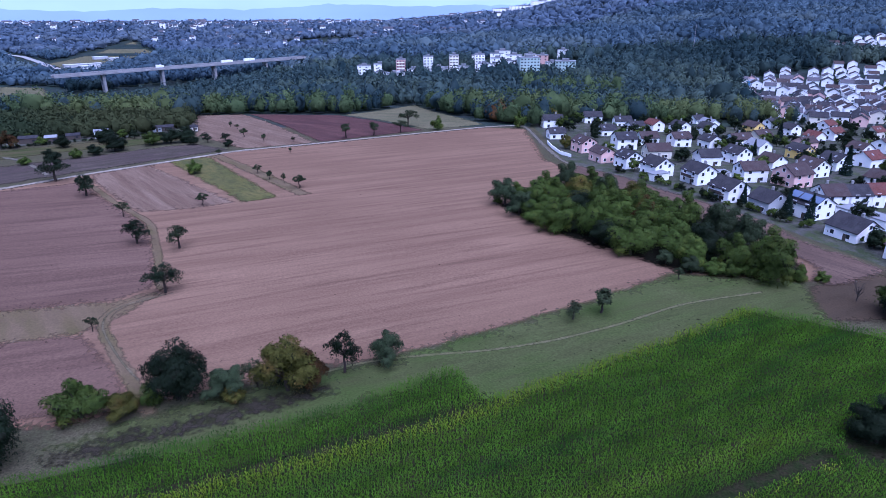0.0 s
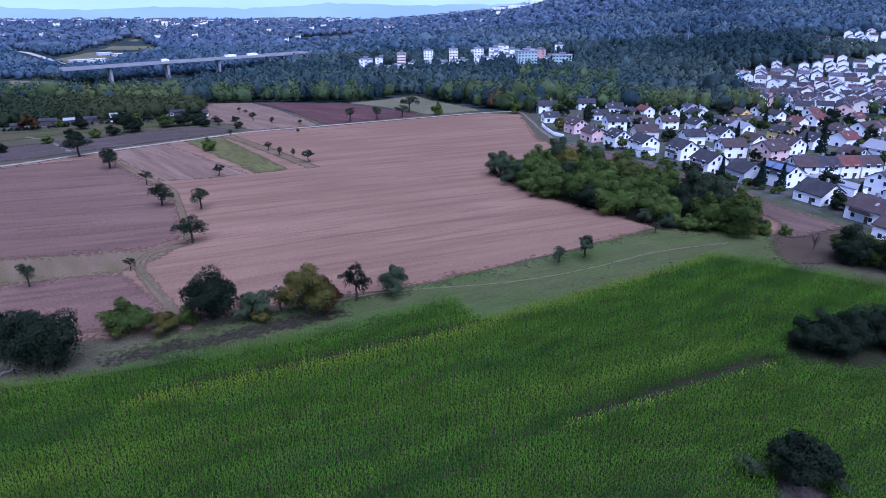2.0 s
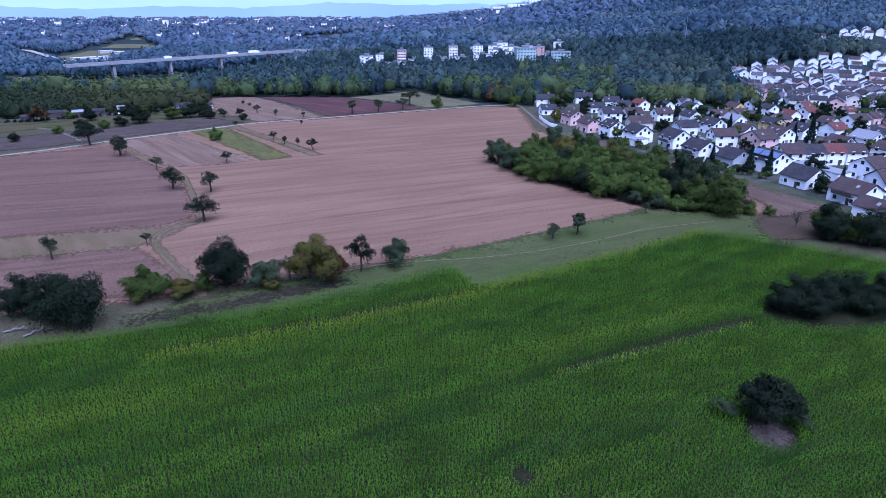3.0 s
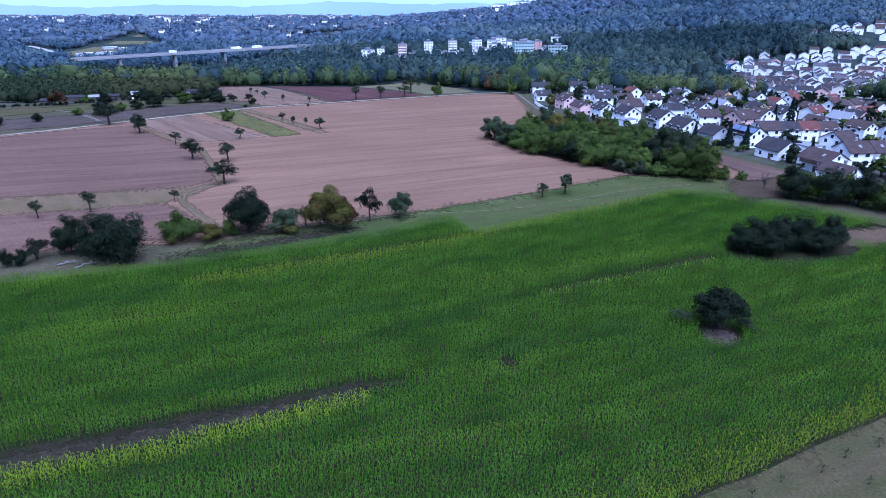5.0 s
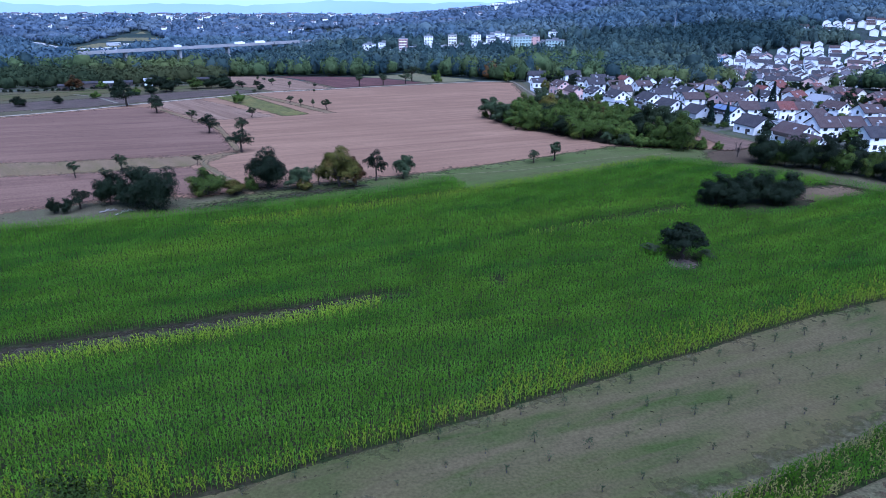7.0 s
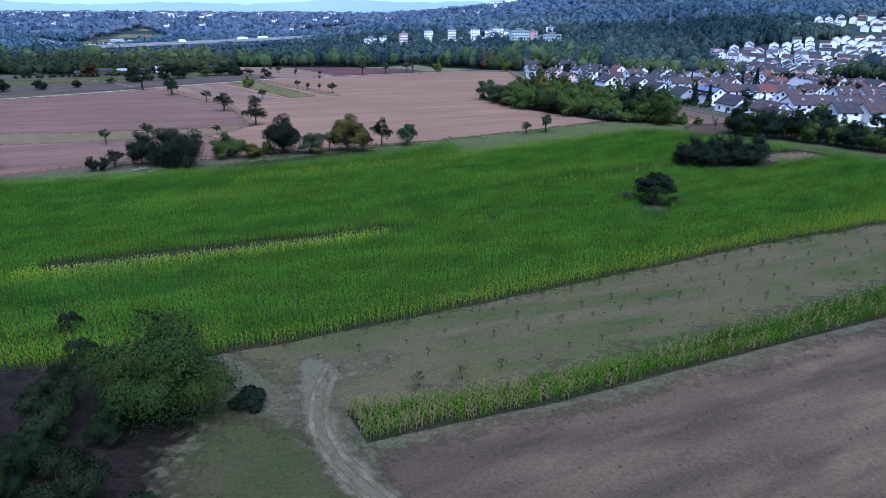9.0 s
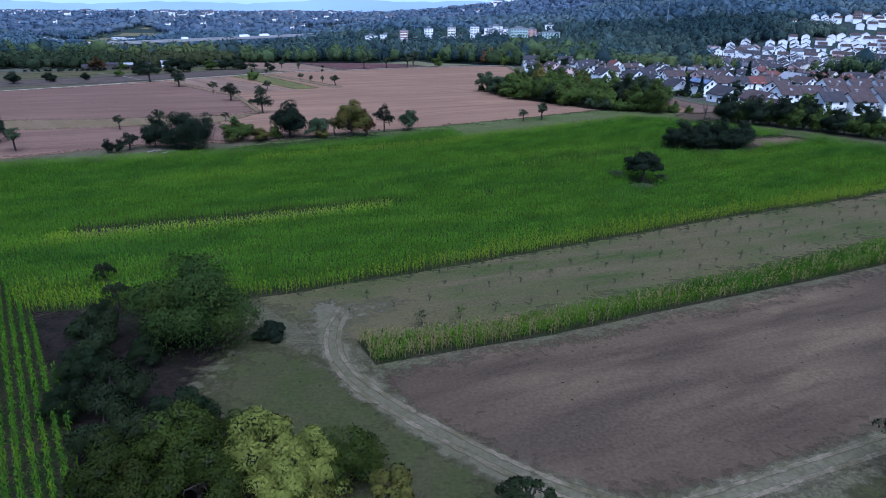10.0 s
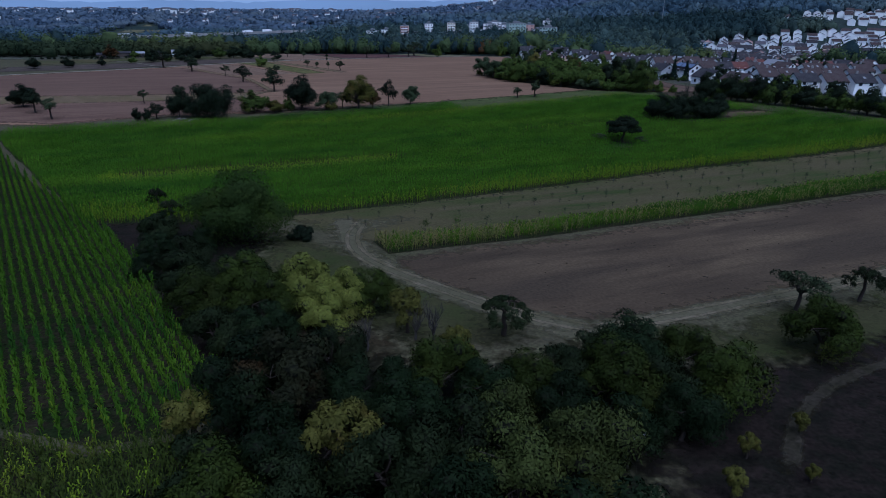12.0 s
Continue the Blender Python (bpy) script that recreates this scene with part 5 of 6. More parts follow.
sapling_kinds = [sapling(41, 1.6, 22), sapling(42, 2.0, 46), sapling(43, 2.4, 130)]
for row, (ox, oy) in enumerate(((-11, -24.5), (-2.5, -27.8), (-19, -18.4), (-14, -21.8))):
    for k in range(26):
        f = k * (4.9 if row < 2 else 5.2)
        x, y = ox + f * 0.905 + rnd(-0.5, 0.5), oy + f * (0.435 if row != 1 else 0.452) + rnd(-0.4, 0.4)
        if row == 2:
            y -= 0.8
        if x > 120 or inside(BAND, x, y) or inside(MAIZE, x, y):
            continue
        kind = 2 if (row, k) in ((1, 0), (1, 1)) else (1 if row == 2 or random.random() < 0.3 else 0)
        put(sapling_kinds[kind], x, y, rnd(0.5, 0.75) if kind != 2 else rnd(0.75, 0.95))


# ================= houses =================
def frame_mesh(w, h):
    bm = bmesh.new()
    for x0, x1, z0, z1 in ((-w / 2, -w / 2 + 0.1, 0, h), (w / 2 - 0.1, w / 2, 0, h), (-w / 2 + 0.1, w / 2 - 0.1, 0, 0.1), (-w / 2 + 0.1, w / 2 - 0.1, h - 0.1, h)):
        box_bm(bm, x0, x1, -0.06, 0.06, z0, z1)
    return from_bm("window_frame", bm, M["white_paint"])


FRAME = frame_mesh(1.3, 1.4)
PANE = box("pane", -0.54, 0.54, -0.03, 0.03, 0.1, 1.3, M["glass"])
SMALL_WINDOW = box("window", -0.65, 0.65, -0.05, 0.05, 0, 1.4, M["glass"])
DOOR = box("door", -0.5, 0.5, -0.05, 0.05, 0, 2.05, M["dark_timber"], 0.02)
SKYLIGHT = box("skylight", -0.45, 0.45, -0.6, 0.6, 0, 0.08, M["grey_roof"], 0.02)
CHIMNEY = box("chimney", -0.35, 0.35, -0.3, 0.3, -1.2, 0.9, M["concrete"], 0.02)
FOOTPRINTS = []


def house(x, y, turn=-62, length=11.0, width=9.0, eave=5.0, wall="white_wall", roof="slate", pitch=31, windows=True, skylights=1, label="", balcony=False, group="village houses", dz=0.0):
    """A gabled house: the ridge runs along the given direction."""
    z = min(ground_z(x + dx, y + dy) for dx in (-5, 5) for dy in (-5, 5)) + dz
    hue = {"white_wall": "white", "cream_wall": "cream", "pink_wall": "pink", "yellow_wall": "yellow", "grey_wall": "grey", "blue_wall": "blue", "green_wall": "pale green", "red_wall": "red"}[wall]
    top = {"slate": "dark slate", "brown_tile": "brown tiled", "red_tile": "red tiled", "grey_roof": "grey metal", "far_roof": "grey tiled"}[roof]
    ob = thing("house", label or f"{hue} rendered gabled house with {top} roof", "house", Matrix.LocRotScale((x, y, z), Euler((0, 0, radians(turn))), None), group)
    FOOTPRINTS.append((x, y, max(length, width) / 2 + 1.5))
    length, width = (0.72 * length, 0.88 * width) if length > 10 else (0.88 * length, 0.86 * width)
    eave *= 0.92
    windows = 3 if y > 285 else windows
    a, b, rise = length / 2, width / 2, width / 2 * math.tan(radians(pitch))
    v = []
    for sx in (-a, a):
        v += [(sx, -b, -2.5), (sx, b, -2.5), (sx, b, eave), (sx, 0, eave + rise), (sx, -b, eave)]
    f = [(4, 3, 2, 1, 0), (5, 6, 7, 8, 9), (0, 1, 6, 5), (1, 2, 7, 6), (2, 3, 8, 7), (3, 4, 9, 8), (4, 0, 5, 9)]
    part("wall", mesh_of("house_wall", v, f, M[wall]), ob)
    v, f = [], []
    o, th, k = 0.4, 0.2, math.tan(radians(pitch))
    for s in (-1, 1):
        base = len(v)
        for sx in (-a - o, a + o):
            v += [(sx, 0, eave + rise + 0.03), (sx, s * (b + o), eave - o * k + 0.03), (sx, s * (b + o), eave - o * k + 0.03 + th), (sx, 0, eave + rise + 0.03 + th)]
        for q in ((0, 1, 2, 3), (7, 6, 5, 4), (0, 4, 5, 1), (1, 5, 6, 2), (2, 6, 7, 3)):
            q = tuple(base + i for i in q)
            f.append(q if s > 0 else q[::-1])
    roof_ob = part("roof", mesh_of("house_roof", v, f, M[roof]), ob)
    part("chimney", CHIMNEY, roof_ob, m=pose(rnd(-0.25, 0.25) * length, 0.6, eave + rise + 0.25))
    for i in range(skylights):
        s = random.choice((-1, 1))
        yy = s * b * 0.5
        part("skylight", SKYLIGHT, roof_ob, "pale glazed roof window", pose(rnd(-0.3, 0.3) * length, yy, eave + rise - abs(yy) * k + th + 0.07, -s * pitch))
    if not windows:
        return ob
    floors = [0.95] + ([3.65] if eave > 4.6 else [])

    def window(px, py, pz, rz):
        if math.cos(radians(turn + rz)) < -0.25:
            return
        if windows == 3:
            part("window", SMALL_WINDOW, ob, m=pose(px, py, pz, 0, 0, rz))
            return
        w = part("window", FRAME, ob, m=pose(px, py, pz, 0, 0, rz))
        part("pane", PANE, w)

    for zz in floors:
        n = max(2, int(length / 3.4)) if windows != 3 else (2 if y < 400 else 1)
        for i in range(n):
            px = -a + length * (i + 0.5) / n
            window(px, -b - 0.03, zz, 0)
            window(px, b + 0.03, zz, 180)
        for py in ((-width * 0.24, width * 0.24) if windows != 3 else (0.0,)):
            window(a + 0.03, py, zz, 90)
            window(-a - 0.03, py, zz, -90)
    if windows == 3:
        return ob
    window(a + 0.03, 0, eave + 0.35, 90)
    window(-a - 0.03, 0, eave + 0.35, -90)
    part("door", DOOR, ob, m=pose(-a + length * 0.5 + 1.4, -b - 0.05, 0.1))
    if balcony:
        bm = bmesh.new()
        box_bm(bm, -length * 0.3, length * 0.3, -b - 1.5, -b, 2.9, 3.05)
        box_bm(bm, -length * 0.3, length * 0.3, -b - 1.5, -b - 1.4, 3.05, 3.95)
        part("balcony", from_bm("balcony", bm, M["dark_timber"]), ob)
    return ob


A, B = -68, 22
house(60, 348, 5, 15, 8.5, 5.2, skylights=0)
house(56, 311, 8, 11, 8, 3.6, roof="slate", skylights=1)
house(87, 370, 0, 14, 9, 5.2, balcony=True)
house(103, 364, 0, 13, 9, 4.0, roof="slate")
house(63, 279, A, 12, 9, 5, "pink_wall", "brown_tile", skylights=2)
house(66.5, 259.5, A, 10, 8, 4.5, "pink_wall", "brown_tile")
house(74.5, 249, A, 11, 9, 5, skylights=3)
house(84, 323, 10, 11, 8, 4.0)
house(83, 287, 8, 13, 9.5, 5.6, roof="slate", skylights=1)
house(92, 268, 5, 14, 9.5, 4.2, "cream_wall", "brown_tile", skylights=0)
house(98, 301, 8, 12, 9, 4.2, roof="brown_tile")
house(82, 236, A, 12, 10, 5.0, label="white gabled house with bright lean-to and slate roof")
house(93.5, 224.5, A, 12, 10, 5.2, balcony=True, skylights=1)
house(104, 342, B, 10, 8, 4.2)
house(117, 350, A, 11, 9, 5, roof="red_tile")
house(131, 349, A, 12, 9, 5.2, skylights=2)
house(165, 412, B, 11, 9, 4.2)
house(158, 376, A, 13, 9, 5, skylights=3, roof="grey_roof")
house(147, 350, A, 12, 10, 5)
house(113, 300, 10, 12, 9, 5, roof="brown_tile")
house(128, 300, A, 11, 9, 4.5)
house(109, 256, 5, 12, 9, 4.6, skylights=2)
house(124, 262, A, 12, 9.5, 5.2, skylights=2)
house(146, 309, 8, 14, 9, 5.2, roof="brown_tile", skylights=1)
house(180, 366, A, 12, 9, 5.4, "yellow_wall", "brown_tile")
house(95, 202, A, 12.5, 10.5, 5.0, skylights=1, balcony=True)
house(114, 228, 5, 13, 9, 5.4, roof="brown_tile", skylights=0)
house(126, 221, B, 13, 11, 5.6, "pink_wall", "brown_tile", windows=2, skylights=1)
house(145, 287, A, 12, 9, 5.0, roof="grey_roof", skylights=3)
house(133, 250, A, 11, 9, 4.4, roof="brown_tile")
house(142, 237, A, 12, 10, 5.0, roof="brown_tile", skylights=3)
house(159, 277, A, 10, 9, 5, "yellow_wall", "slate")
house(159, 251, A, 12, 10, 5)
house(102, 189, A, 11, 10, 4.4, "grey_wall", "slate", skylights=0)
house(112, 183, A, 12, 10.5, 5.0, roof="slate", skylights=0)
house(122.5, 192, 2, 8.5, 10, 5.6, roof="brown_tile", skylights=0)
house(131.2, 193.5, 2, 7.6, 9.5, 5.2, "white_wall", "slate", skylights=0)
house(139, 195, 2, 7.6, 9.5, 5.2, "white_wall", "red_tile", skylights=0)
house(147, 196, 2, 8.0, 9.5, 5.0, "white_wall", "brown_tile", skylights=0)
house(113, 163.5, A, 13, 11, 3.6, "white_wall", "slate", skylights=0)
house(138, 171, B, 11, 10, 5.4, roof="brown_tile")
house(117.5, 144.5, A, 14, 11, 4.2, "white_wall", "brown_tile", 28, balcony=True)
house(155, 216, A, 11, 9, 4.6, roof="brown_tile", skylights=2)
house(172, 226, A, 13, 10, 5, roof="grey_roof", skylights=0)
house(163, 199, A, 12, 9, 5, roof="brown_tile")
house(200, 338, A, 11, 9, 4, roof="red_tile")
house(214, 345, B, 11, 9, 5, roof="red_tile")
house(213, 299, B, 16, 10, 5.2, roof="brown_tile")
house(199, 361, A, 11, 9, 5)
house(192, 287, A, 11, 9, 5, roof="brown_tile")
house(205, 394, B, 10, 8, 5)
house(112, 126.5, A, 10, 8, 4.4, "white_wall", "brown_tile")
for k in range(5):
    house(131 + 8.8 * k, 152 - 0.5 * k + (k % 2) * 1.2, 3, 8.6, 10.5, 5.4, "white_wall", "brown_tile", windows=3, skylights=1)
for k in range(4):
    house(137 + 9.6 * k, 134 - 1.5 * k, 3, 9.2, 10, 5.2, "white_wall", ("slate", "brown_tile")[k % 2], windows=3, skylights=1)
for k in range(4):
    house(168 + 10 * k, 186 - 2 * k, 3, 9.5, 10, 5.2, "white_wall", "brown_tile", windows=3, skylights=2)
for x, y in ((191, 214), (206, 224), (222, 232), (238, 254), (178, 259), (180, 311), (169, 335), (228, 290), (236, 320), (205, 262), (222, 262), (200, 205), (216, 196), (186, 240), (240, 350), (228, 375)):
    house(x, y, random.choice((A, B)), rnd(10, 13), rnd(8.5, 10), rnd(4.2, 5.5), random.choice(("white_wall", "white_wall", "cream_wall", "pink_wall")), random.choice(("slate", "brown_tile", "brown_tile", "red_tile")), windows=3, skylights=random.choice((0, 1, 2)))

# solar panels on one roof, garages, garden wall, cars
panel_house = thing("solar_panel", "bluish solar panels on a slate roof", "solar panel", at(109.2, 181.6, A, 1.0, 6.05))
for k in range(3):
    part("panel", box("panel", -1.6, 1.6, -1.3, 1.3, 0, 0.07, M["solar"], 0.01), panel_house, m=pose(-3.6 + 3.6 * k, 0, 0.45, 33))


def garage(x, y, turn, length, width, h):
    ob = thing("garage", "long white flat roofed garage block", "garage", at(x, y, turn))
    part("wall", box("garage_wall", -length / 2, length / 2, -width / 2, width / 2, -1.5, h, M["white_wall"]), ob)
    part("roof", box("garage_roof", -length / 2 - 0.2, length / 2 + 0.2, -width / 2 - 0.2, width / 2 + 0.2, h, h + 0.25, M["grey_roof"], 0.05), ob)
    n = int(length / 3)
    for k in range(n):
        part("garage_door", box("garage_door", -1.15, 1.15, -0.05, 0.05, 0.05, 2.1, M["white_paint"], 0.02), ob, m=pose(-length / 2 + (k + 0.5) * length / n, -width / 2 - 0.04, 0))
    return ob


garage(125.5, 176, A, 17, 6, 2.8)
garage(80, 228, B, 7, 4, 2.6)
garage(103, 230, 8, 8, 5, 2.6)


def car(x, y, turn, paint, label):
    ob = thing("car", label, "car", at(x, y, turn, 1.0, 0.05))
    prof = [(-2.1, 0.35), (-2.1, 0.85), (-1.9, 0.95), (-1.3, 1.42), (0.35, 1.45), (1.0, 0.98), (2.0, 0.82), (2.15, 0.6), (2.1, 0.35)]
    n = len(prof)
    v = [(px, s * (0.85 - (0.12 if pz > 1.2 else 0)), pz) for s in (-1, 1) for px, pz in prof]
    f = [tuple(range(n - 1, -1, -1)), tuple(range(n, 2 * n))] + [(i, (i + 1) % n, n + (i + 1) % n, n + i) for i in range(n)]
    part("body", mesh_of("car_body", v, f, M[paint]), ob)
    part("windscreen", mesh_of("car_windscreen", [(0.42, -0.68, 1.42), (0.42, 0.68, 1.42), (0.98, 0.76, 1.02), (0.98, -0.76, 1.02), (0.40, -0.68, 1.45), (0.40, 0.68, 1.45), (1.0, 0.76, 1.05), (1.0, -0.76, 1.05)], [(4, 7, 6, 5), (0, 1, 2, 3), (0, 4, 5, 1), (1, 5, 6, 2), (2, 6, 7, 3), (3, 7, 4, 0)], M["glass"]), ob)
    for s in (-1, 1):
        part("side_window", box("side_window", -1.2, 0.5, s * 0.8 - 0.03, s * 0.8 + 0.03, 1.0, 1.34, M["glass"]), ob)
        for px in (-1.3, 1.3):
            bm = bmesh.new()
            bmesh.ops.create_cone(bm, cap_ends=True, segments=14, radius1=0.32, radius2=0.32, depth=0.2, matrix=pose(px, s * 0.78, 0.32, 90))
            part("wheel", from_bm("wheel", bm, M["rubber"]), ob)
    return ob


car(128.5, 182.5, 20, "white_paint", "white car parked beside row houses")
car(120, 176, 100, "white_paint", "white car parked in a yard")
car(124, 158, 15, "dark_paint", "dark car parked between houses")
garden_wall = thing("garden_wall", "low white garden wall at the village edge", "wall")
pts = [(49.5, 296), (50.0, 283), (51.5, 272), (55, 266)]
for (ax, ay), (bx, by) in zip(pts, pts[1:]):
    d = math.hypot(bx - ax, by - ay)
    part("wall_panel", box("wall_panel", 0, d, -0.12, 0.12, -0.6, 1.5, M["white_wall"], 0.02), garden_wall, m=Matrix.LocRotScale((ax, ay, ground_z((ax + bx) / 2, (ay + by) / 2)), Euler((0, 0, math.atan2(by - ay, bx - ax))), None))

# gardens: trees, spruces and hedges among the houses
put(spruce, 108, 176, (0.95, 0.95, 1.0), group="garden trees")
for x, y, s in ((121.5, 158, 0.8), (156, 238, 1.3), (98, 197, 0.75), (105, 183, 1.0), (150, 240, 0.9), (185, 345, 1.1), (140, 280, 0.8)):
    put(spruce, x, y, (s, s, s), group="garden trees")
put(yellow_tree, 56, 284, (0.62, 0.62, 0.7), label="yellow green garden tree beside the lane", group="garden trees")
put(yellow_tree, 62, 358, (0.8, 0.8, 0.95), label="yellow green garden tree behind a house", group="garden trees")
for k in range(40):
    f = k / 39
    x, y = 63 + 55 * f, 246 - 104 * f
    s = rnd(0.22, 0.5)
    put(random.choice((garden_green, garden_dark, garden_mid)), x + rnd(0, 3.5), y + rnd(0, 3), (s, s, s * 0.85), label="garden shrub along the village edge", group="garden shrubs").name = "garden_shrub"
for k in range(330):
    x, y = rnd(55, 255), rnd(120, 420)
    if not inside([(60, 262), (72, 245), (106, 178), (116, 140), (122, 125), (165, 122), (260, 205), (255, 420), (110, 385), (62, 370)], x, y):
        continue
    if any((x - hx) ** 2 + (y - hy) ** 2 < (r - 2.4) ** 2 for hx, hy, r in FOOTPRINTS):
        continue
    s = rnd(0.4, 0.95)
    put(random.choice((garden_dark, garden_dark, garden_dark, garden_mid, garden_green, garden_dark, garden_dark)), x, y, (s, s, s * rnd(0.8, 1.0)), group="garden trees")


# ================= village on the far slope =================
FAR_VILLAGE = [(222, 428), (236, 470), (258, 545), (278, 610), (325, 645), (400, 662), (560, 684), (600, 600), (500, 430), (330, 400), (262, 400)]
UPPER = [(415, 725), (450, 705), (640, 722), (640, 790), (500, 770)]
far_places = []
row = 0
for yy in np.arange(385, 800, 15.0):
    row += 1
    for xx in np.arange(215, 640, 14.5):
        x, y = xx + (row % 2) * 7 + rnd(-2.4, 2.4), yy + 0.10 * (xx - 400) + rnd(-2.2, 2.2)
        if (inside(FAR_VILLAGE, x, y) or inside(UPPER, x, y)) and random.random() < 0.82:
            far_places.append((x, y))
far_places.sort(key=lambda q: q[0] ** 2 + q[1] ** 2)
for x, y in far_places[:200]:
    house(x, y, random.choice((-25, -20, 62, 68, 75, 58)), rnd(12, 16), rnd(9.5, 11), rnd(5.8, 7.2), random.choice(("white_wall",) * 6 + ("cream_wall", "pink_wall")),
          random.choice(("slate", "brown_tile", "far_roof", "brown_tile", "slate")), 30, 3, 0, group="houses on the far slope")
verts, faces, slots = [], [], []
for x, y in far_places[200:]:
    a, l, w, hh = radians(random.choice((-25, -20, 62, 68))), rnd(4, 5), rnd(4, 4.6), rnd(5.2, 6.6)
    z, q = ground_z(x, y), len(verts)
    for px, py, pz in [(sx, sy, dz) for dz in (-2, hh) for sx, sy in ((-l, -w), (l, -w), (l, w), (-l, w))] + [(-l, 0, hh + 2.4), (l, 0, hh + 2.4)] + [(sx * (l + 0.4), sy * (w + 0.5), hh - 0.1 + 2.6 * (sy == 0)) for sx in (-1, 1) for sy in (-1, 0, 1)]:
        verts.append((x + px * math.cos(a) - py * math.sin(a), y + px * math.sin(a) + py * math.cos(a), z + pz))
    for f, m in (((0, 1, 5, 4), 0), ((1, 2, 6, 5), 0), ((2, 3, 7, 6), 0), ((3, 0, 4, 7), 0), ((5, 6, 9), 0), ((7, 4, 8), 0), ((10, 13, 14, 11), 1), ((11, 14, 15, 12), 1)):
        faces.append(tuple(q + i for i in f))
        slots.append(m)
tagged(new("hillside_houses", mesh_of("hillside_houses", verts, faces, M["white_wall"], M["brown_tile"], slots=slots)), "white houses with dark roofs high on the far slope", "houses", kind="stuff")
house(292, 612, -20, 14, 9, 5, "blue_wall", "grey_roof", label="bright blue house on the far slope", group="houses on the far slope", skylights=0)
for k in range(420):
    x, y = rnd(220, 620), rnd(400, 780)
    if inside(FAR_VILLAGE, x, y) and not any((x - hx) ** 2 + (y - hy) ** 2 < (r - 2.4) ** 2 for hx, hy, r in FOOTPRINTS):
        s = rnd(0.35, 0.7)
        put(random.choice((garden_dark, spruce, garden_green)), x, y, (s, s, s), group="garden trees of the far slope").name = "hillside_tree"


# ================= flats and town in the valley =================
FLAT_PANE = box("pane", -0.8, 0.8, -0.06, 0.06, 0.2, 1.3, M["glass"])


def flats(x, y, turn, length, width, floors, wall, label, bays=3, balconies=False, base=0.0):
    h = floors * 2.9
    ob = thing("apartment_block", label, "apartment building", Matrix.LocRotScale((x, y, ground_z(x, y) + base), Euler((0, 0, radians(turn))), None))
    part("wall", box("flats_wall", -length / 2, length / 2, -width / 2, width / 2, -6, h, M[wall]), ob)
    bm = bmesh.new()
    box_bm(bm, -length / 2 - 0.25, length / 2 + 0.25, -width / 2 - 0.25, width / 2 + 0.25, h, h + 0.5)
    box_bm(bm, -length * 0.18, length * 0.18, -width * 0.2, width * 0.2, h + 0.5, h + 2.6)
    part("roof", from_bm("flats_roof", bm, M["grey_roof"]), ob)
    for f in range(floors):
        for k in range(bays):
            part("window", FLAT_PANE, ob, m=pose(-length / 2 + (k + 0.5) * length / bays, -width / 2 - 0.04, f * 2.9 + 0.9))
        if balconies and f:
            part("balcony", box("balcony", -length * 0.42, length * 0.42, -width / 2 - 1.3, -width / 2 - 0.06, f * 2.9 - 0.1, f * 2.9 + 0.75, M["white_wall"]), ob)
    return ob


flats(-44, 692, 0, 9.5, 10, 6, "red_wall", "slim reddish apartment tower among trees", 3, True, -3)
flats(-15, 695, 0, 10, 10, 7, "white_wall", "slim white apartment tower among trees", 3, True, -4)
flats(12, 692, 0, 9.5, 10, 7, "cream_wall", "slim cream apartment tower among trees", 3, True, -3)
flats(39, 692, 0, 10, 10, 7, "white_wall", "slim white apartment tower among trees", 3, True, -3)
flats(85, 650, 10, 20, 12, 8, "green_wall", "broad pale green apartment block among trees", 6, False, -4)
flats(124, 662, -10, 20, 12, 6, "green_wall", "broad pale green apartment block among trees", 6, False, -4)
for x, y, l, f, w in ((-82, 685, 13, 3, "white_wall"), (-66, 692, 12, 3, "white_wall"), (-30, 672, 12, 2, "white_wall"), (-4, 682, 12, 2, "cream_wall"), (4, 668, 12, 2, "white_wall"), (22, 682, 13, 2, "white_wall"), (43, 678, 13, 3, "white_wall"), (54, 690, 10, 2, "white_wall"),
                      (-62, 650, 14, 2, "white_wall"), (-48, 645, 12, 2, "grey_wall"), (-40, 650, 12, 2, "white_wall"), (70, 690, 12, 3, "white_wall"), (60, 720, 14, 2, "white_wall"), (80, 735, 16, 2, "white_wall"), (40, 745, 14, 2, "white_wall"), (62, 752, 15, 2, "white_wall"),
                      (98, 735, 12, 2, "cream_wall"), (110, 725, 12, 2, "red_wall"), (134, 735, 12, 3, "white_wall"), (115, 690, 12, 2, "white_wall"), (95, 715, 12, 2, "cream_wall"), (70, 770, 18, 2, "white_wall"), (-120, 672, 12, 2, "white_wall")):
    flats(x, y, rnd(-8, 8), l, 9, f, w, "low flat roofed house among trees", 2, False, 3 if y > 700 else 1.5)
CLEAR = [(-90, 640, 20), (-44, 680, 16), (-15, 682, 16), (12, 678, 16), (39, 676, 16), (85, 632, 20), (124, 645, 18), (-74, 680, 16), (-50, 640, 22), (80, 715, 26), (55, 735, 24), (105, 715, 24), (65, 755, 20), (-75, 662, 22), (-45, 655, 22), (0, 662, 24), (38, 662, 20), (68, 700, 24), (60, 728, 30), (100, 700, 24), (130, 705, 20)]

# far town: houses scattered in the woods, works buildings on the ridge
far_town = random.Random(5)


def far_spot():
    if far_town.random() < 0.72:
        y = far_town.uniform(2150, 2650)
        return far_town.uniform(-0.72, 0.06) * y, y
    y = far_town.uniform(1400, 2450)
    return far_town.uniform(-0.72, 0.10) * y, y


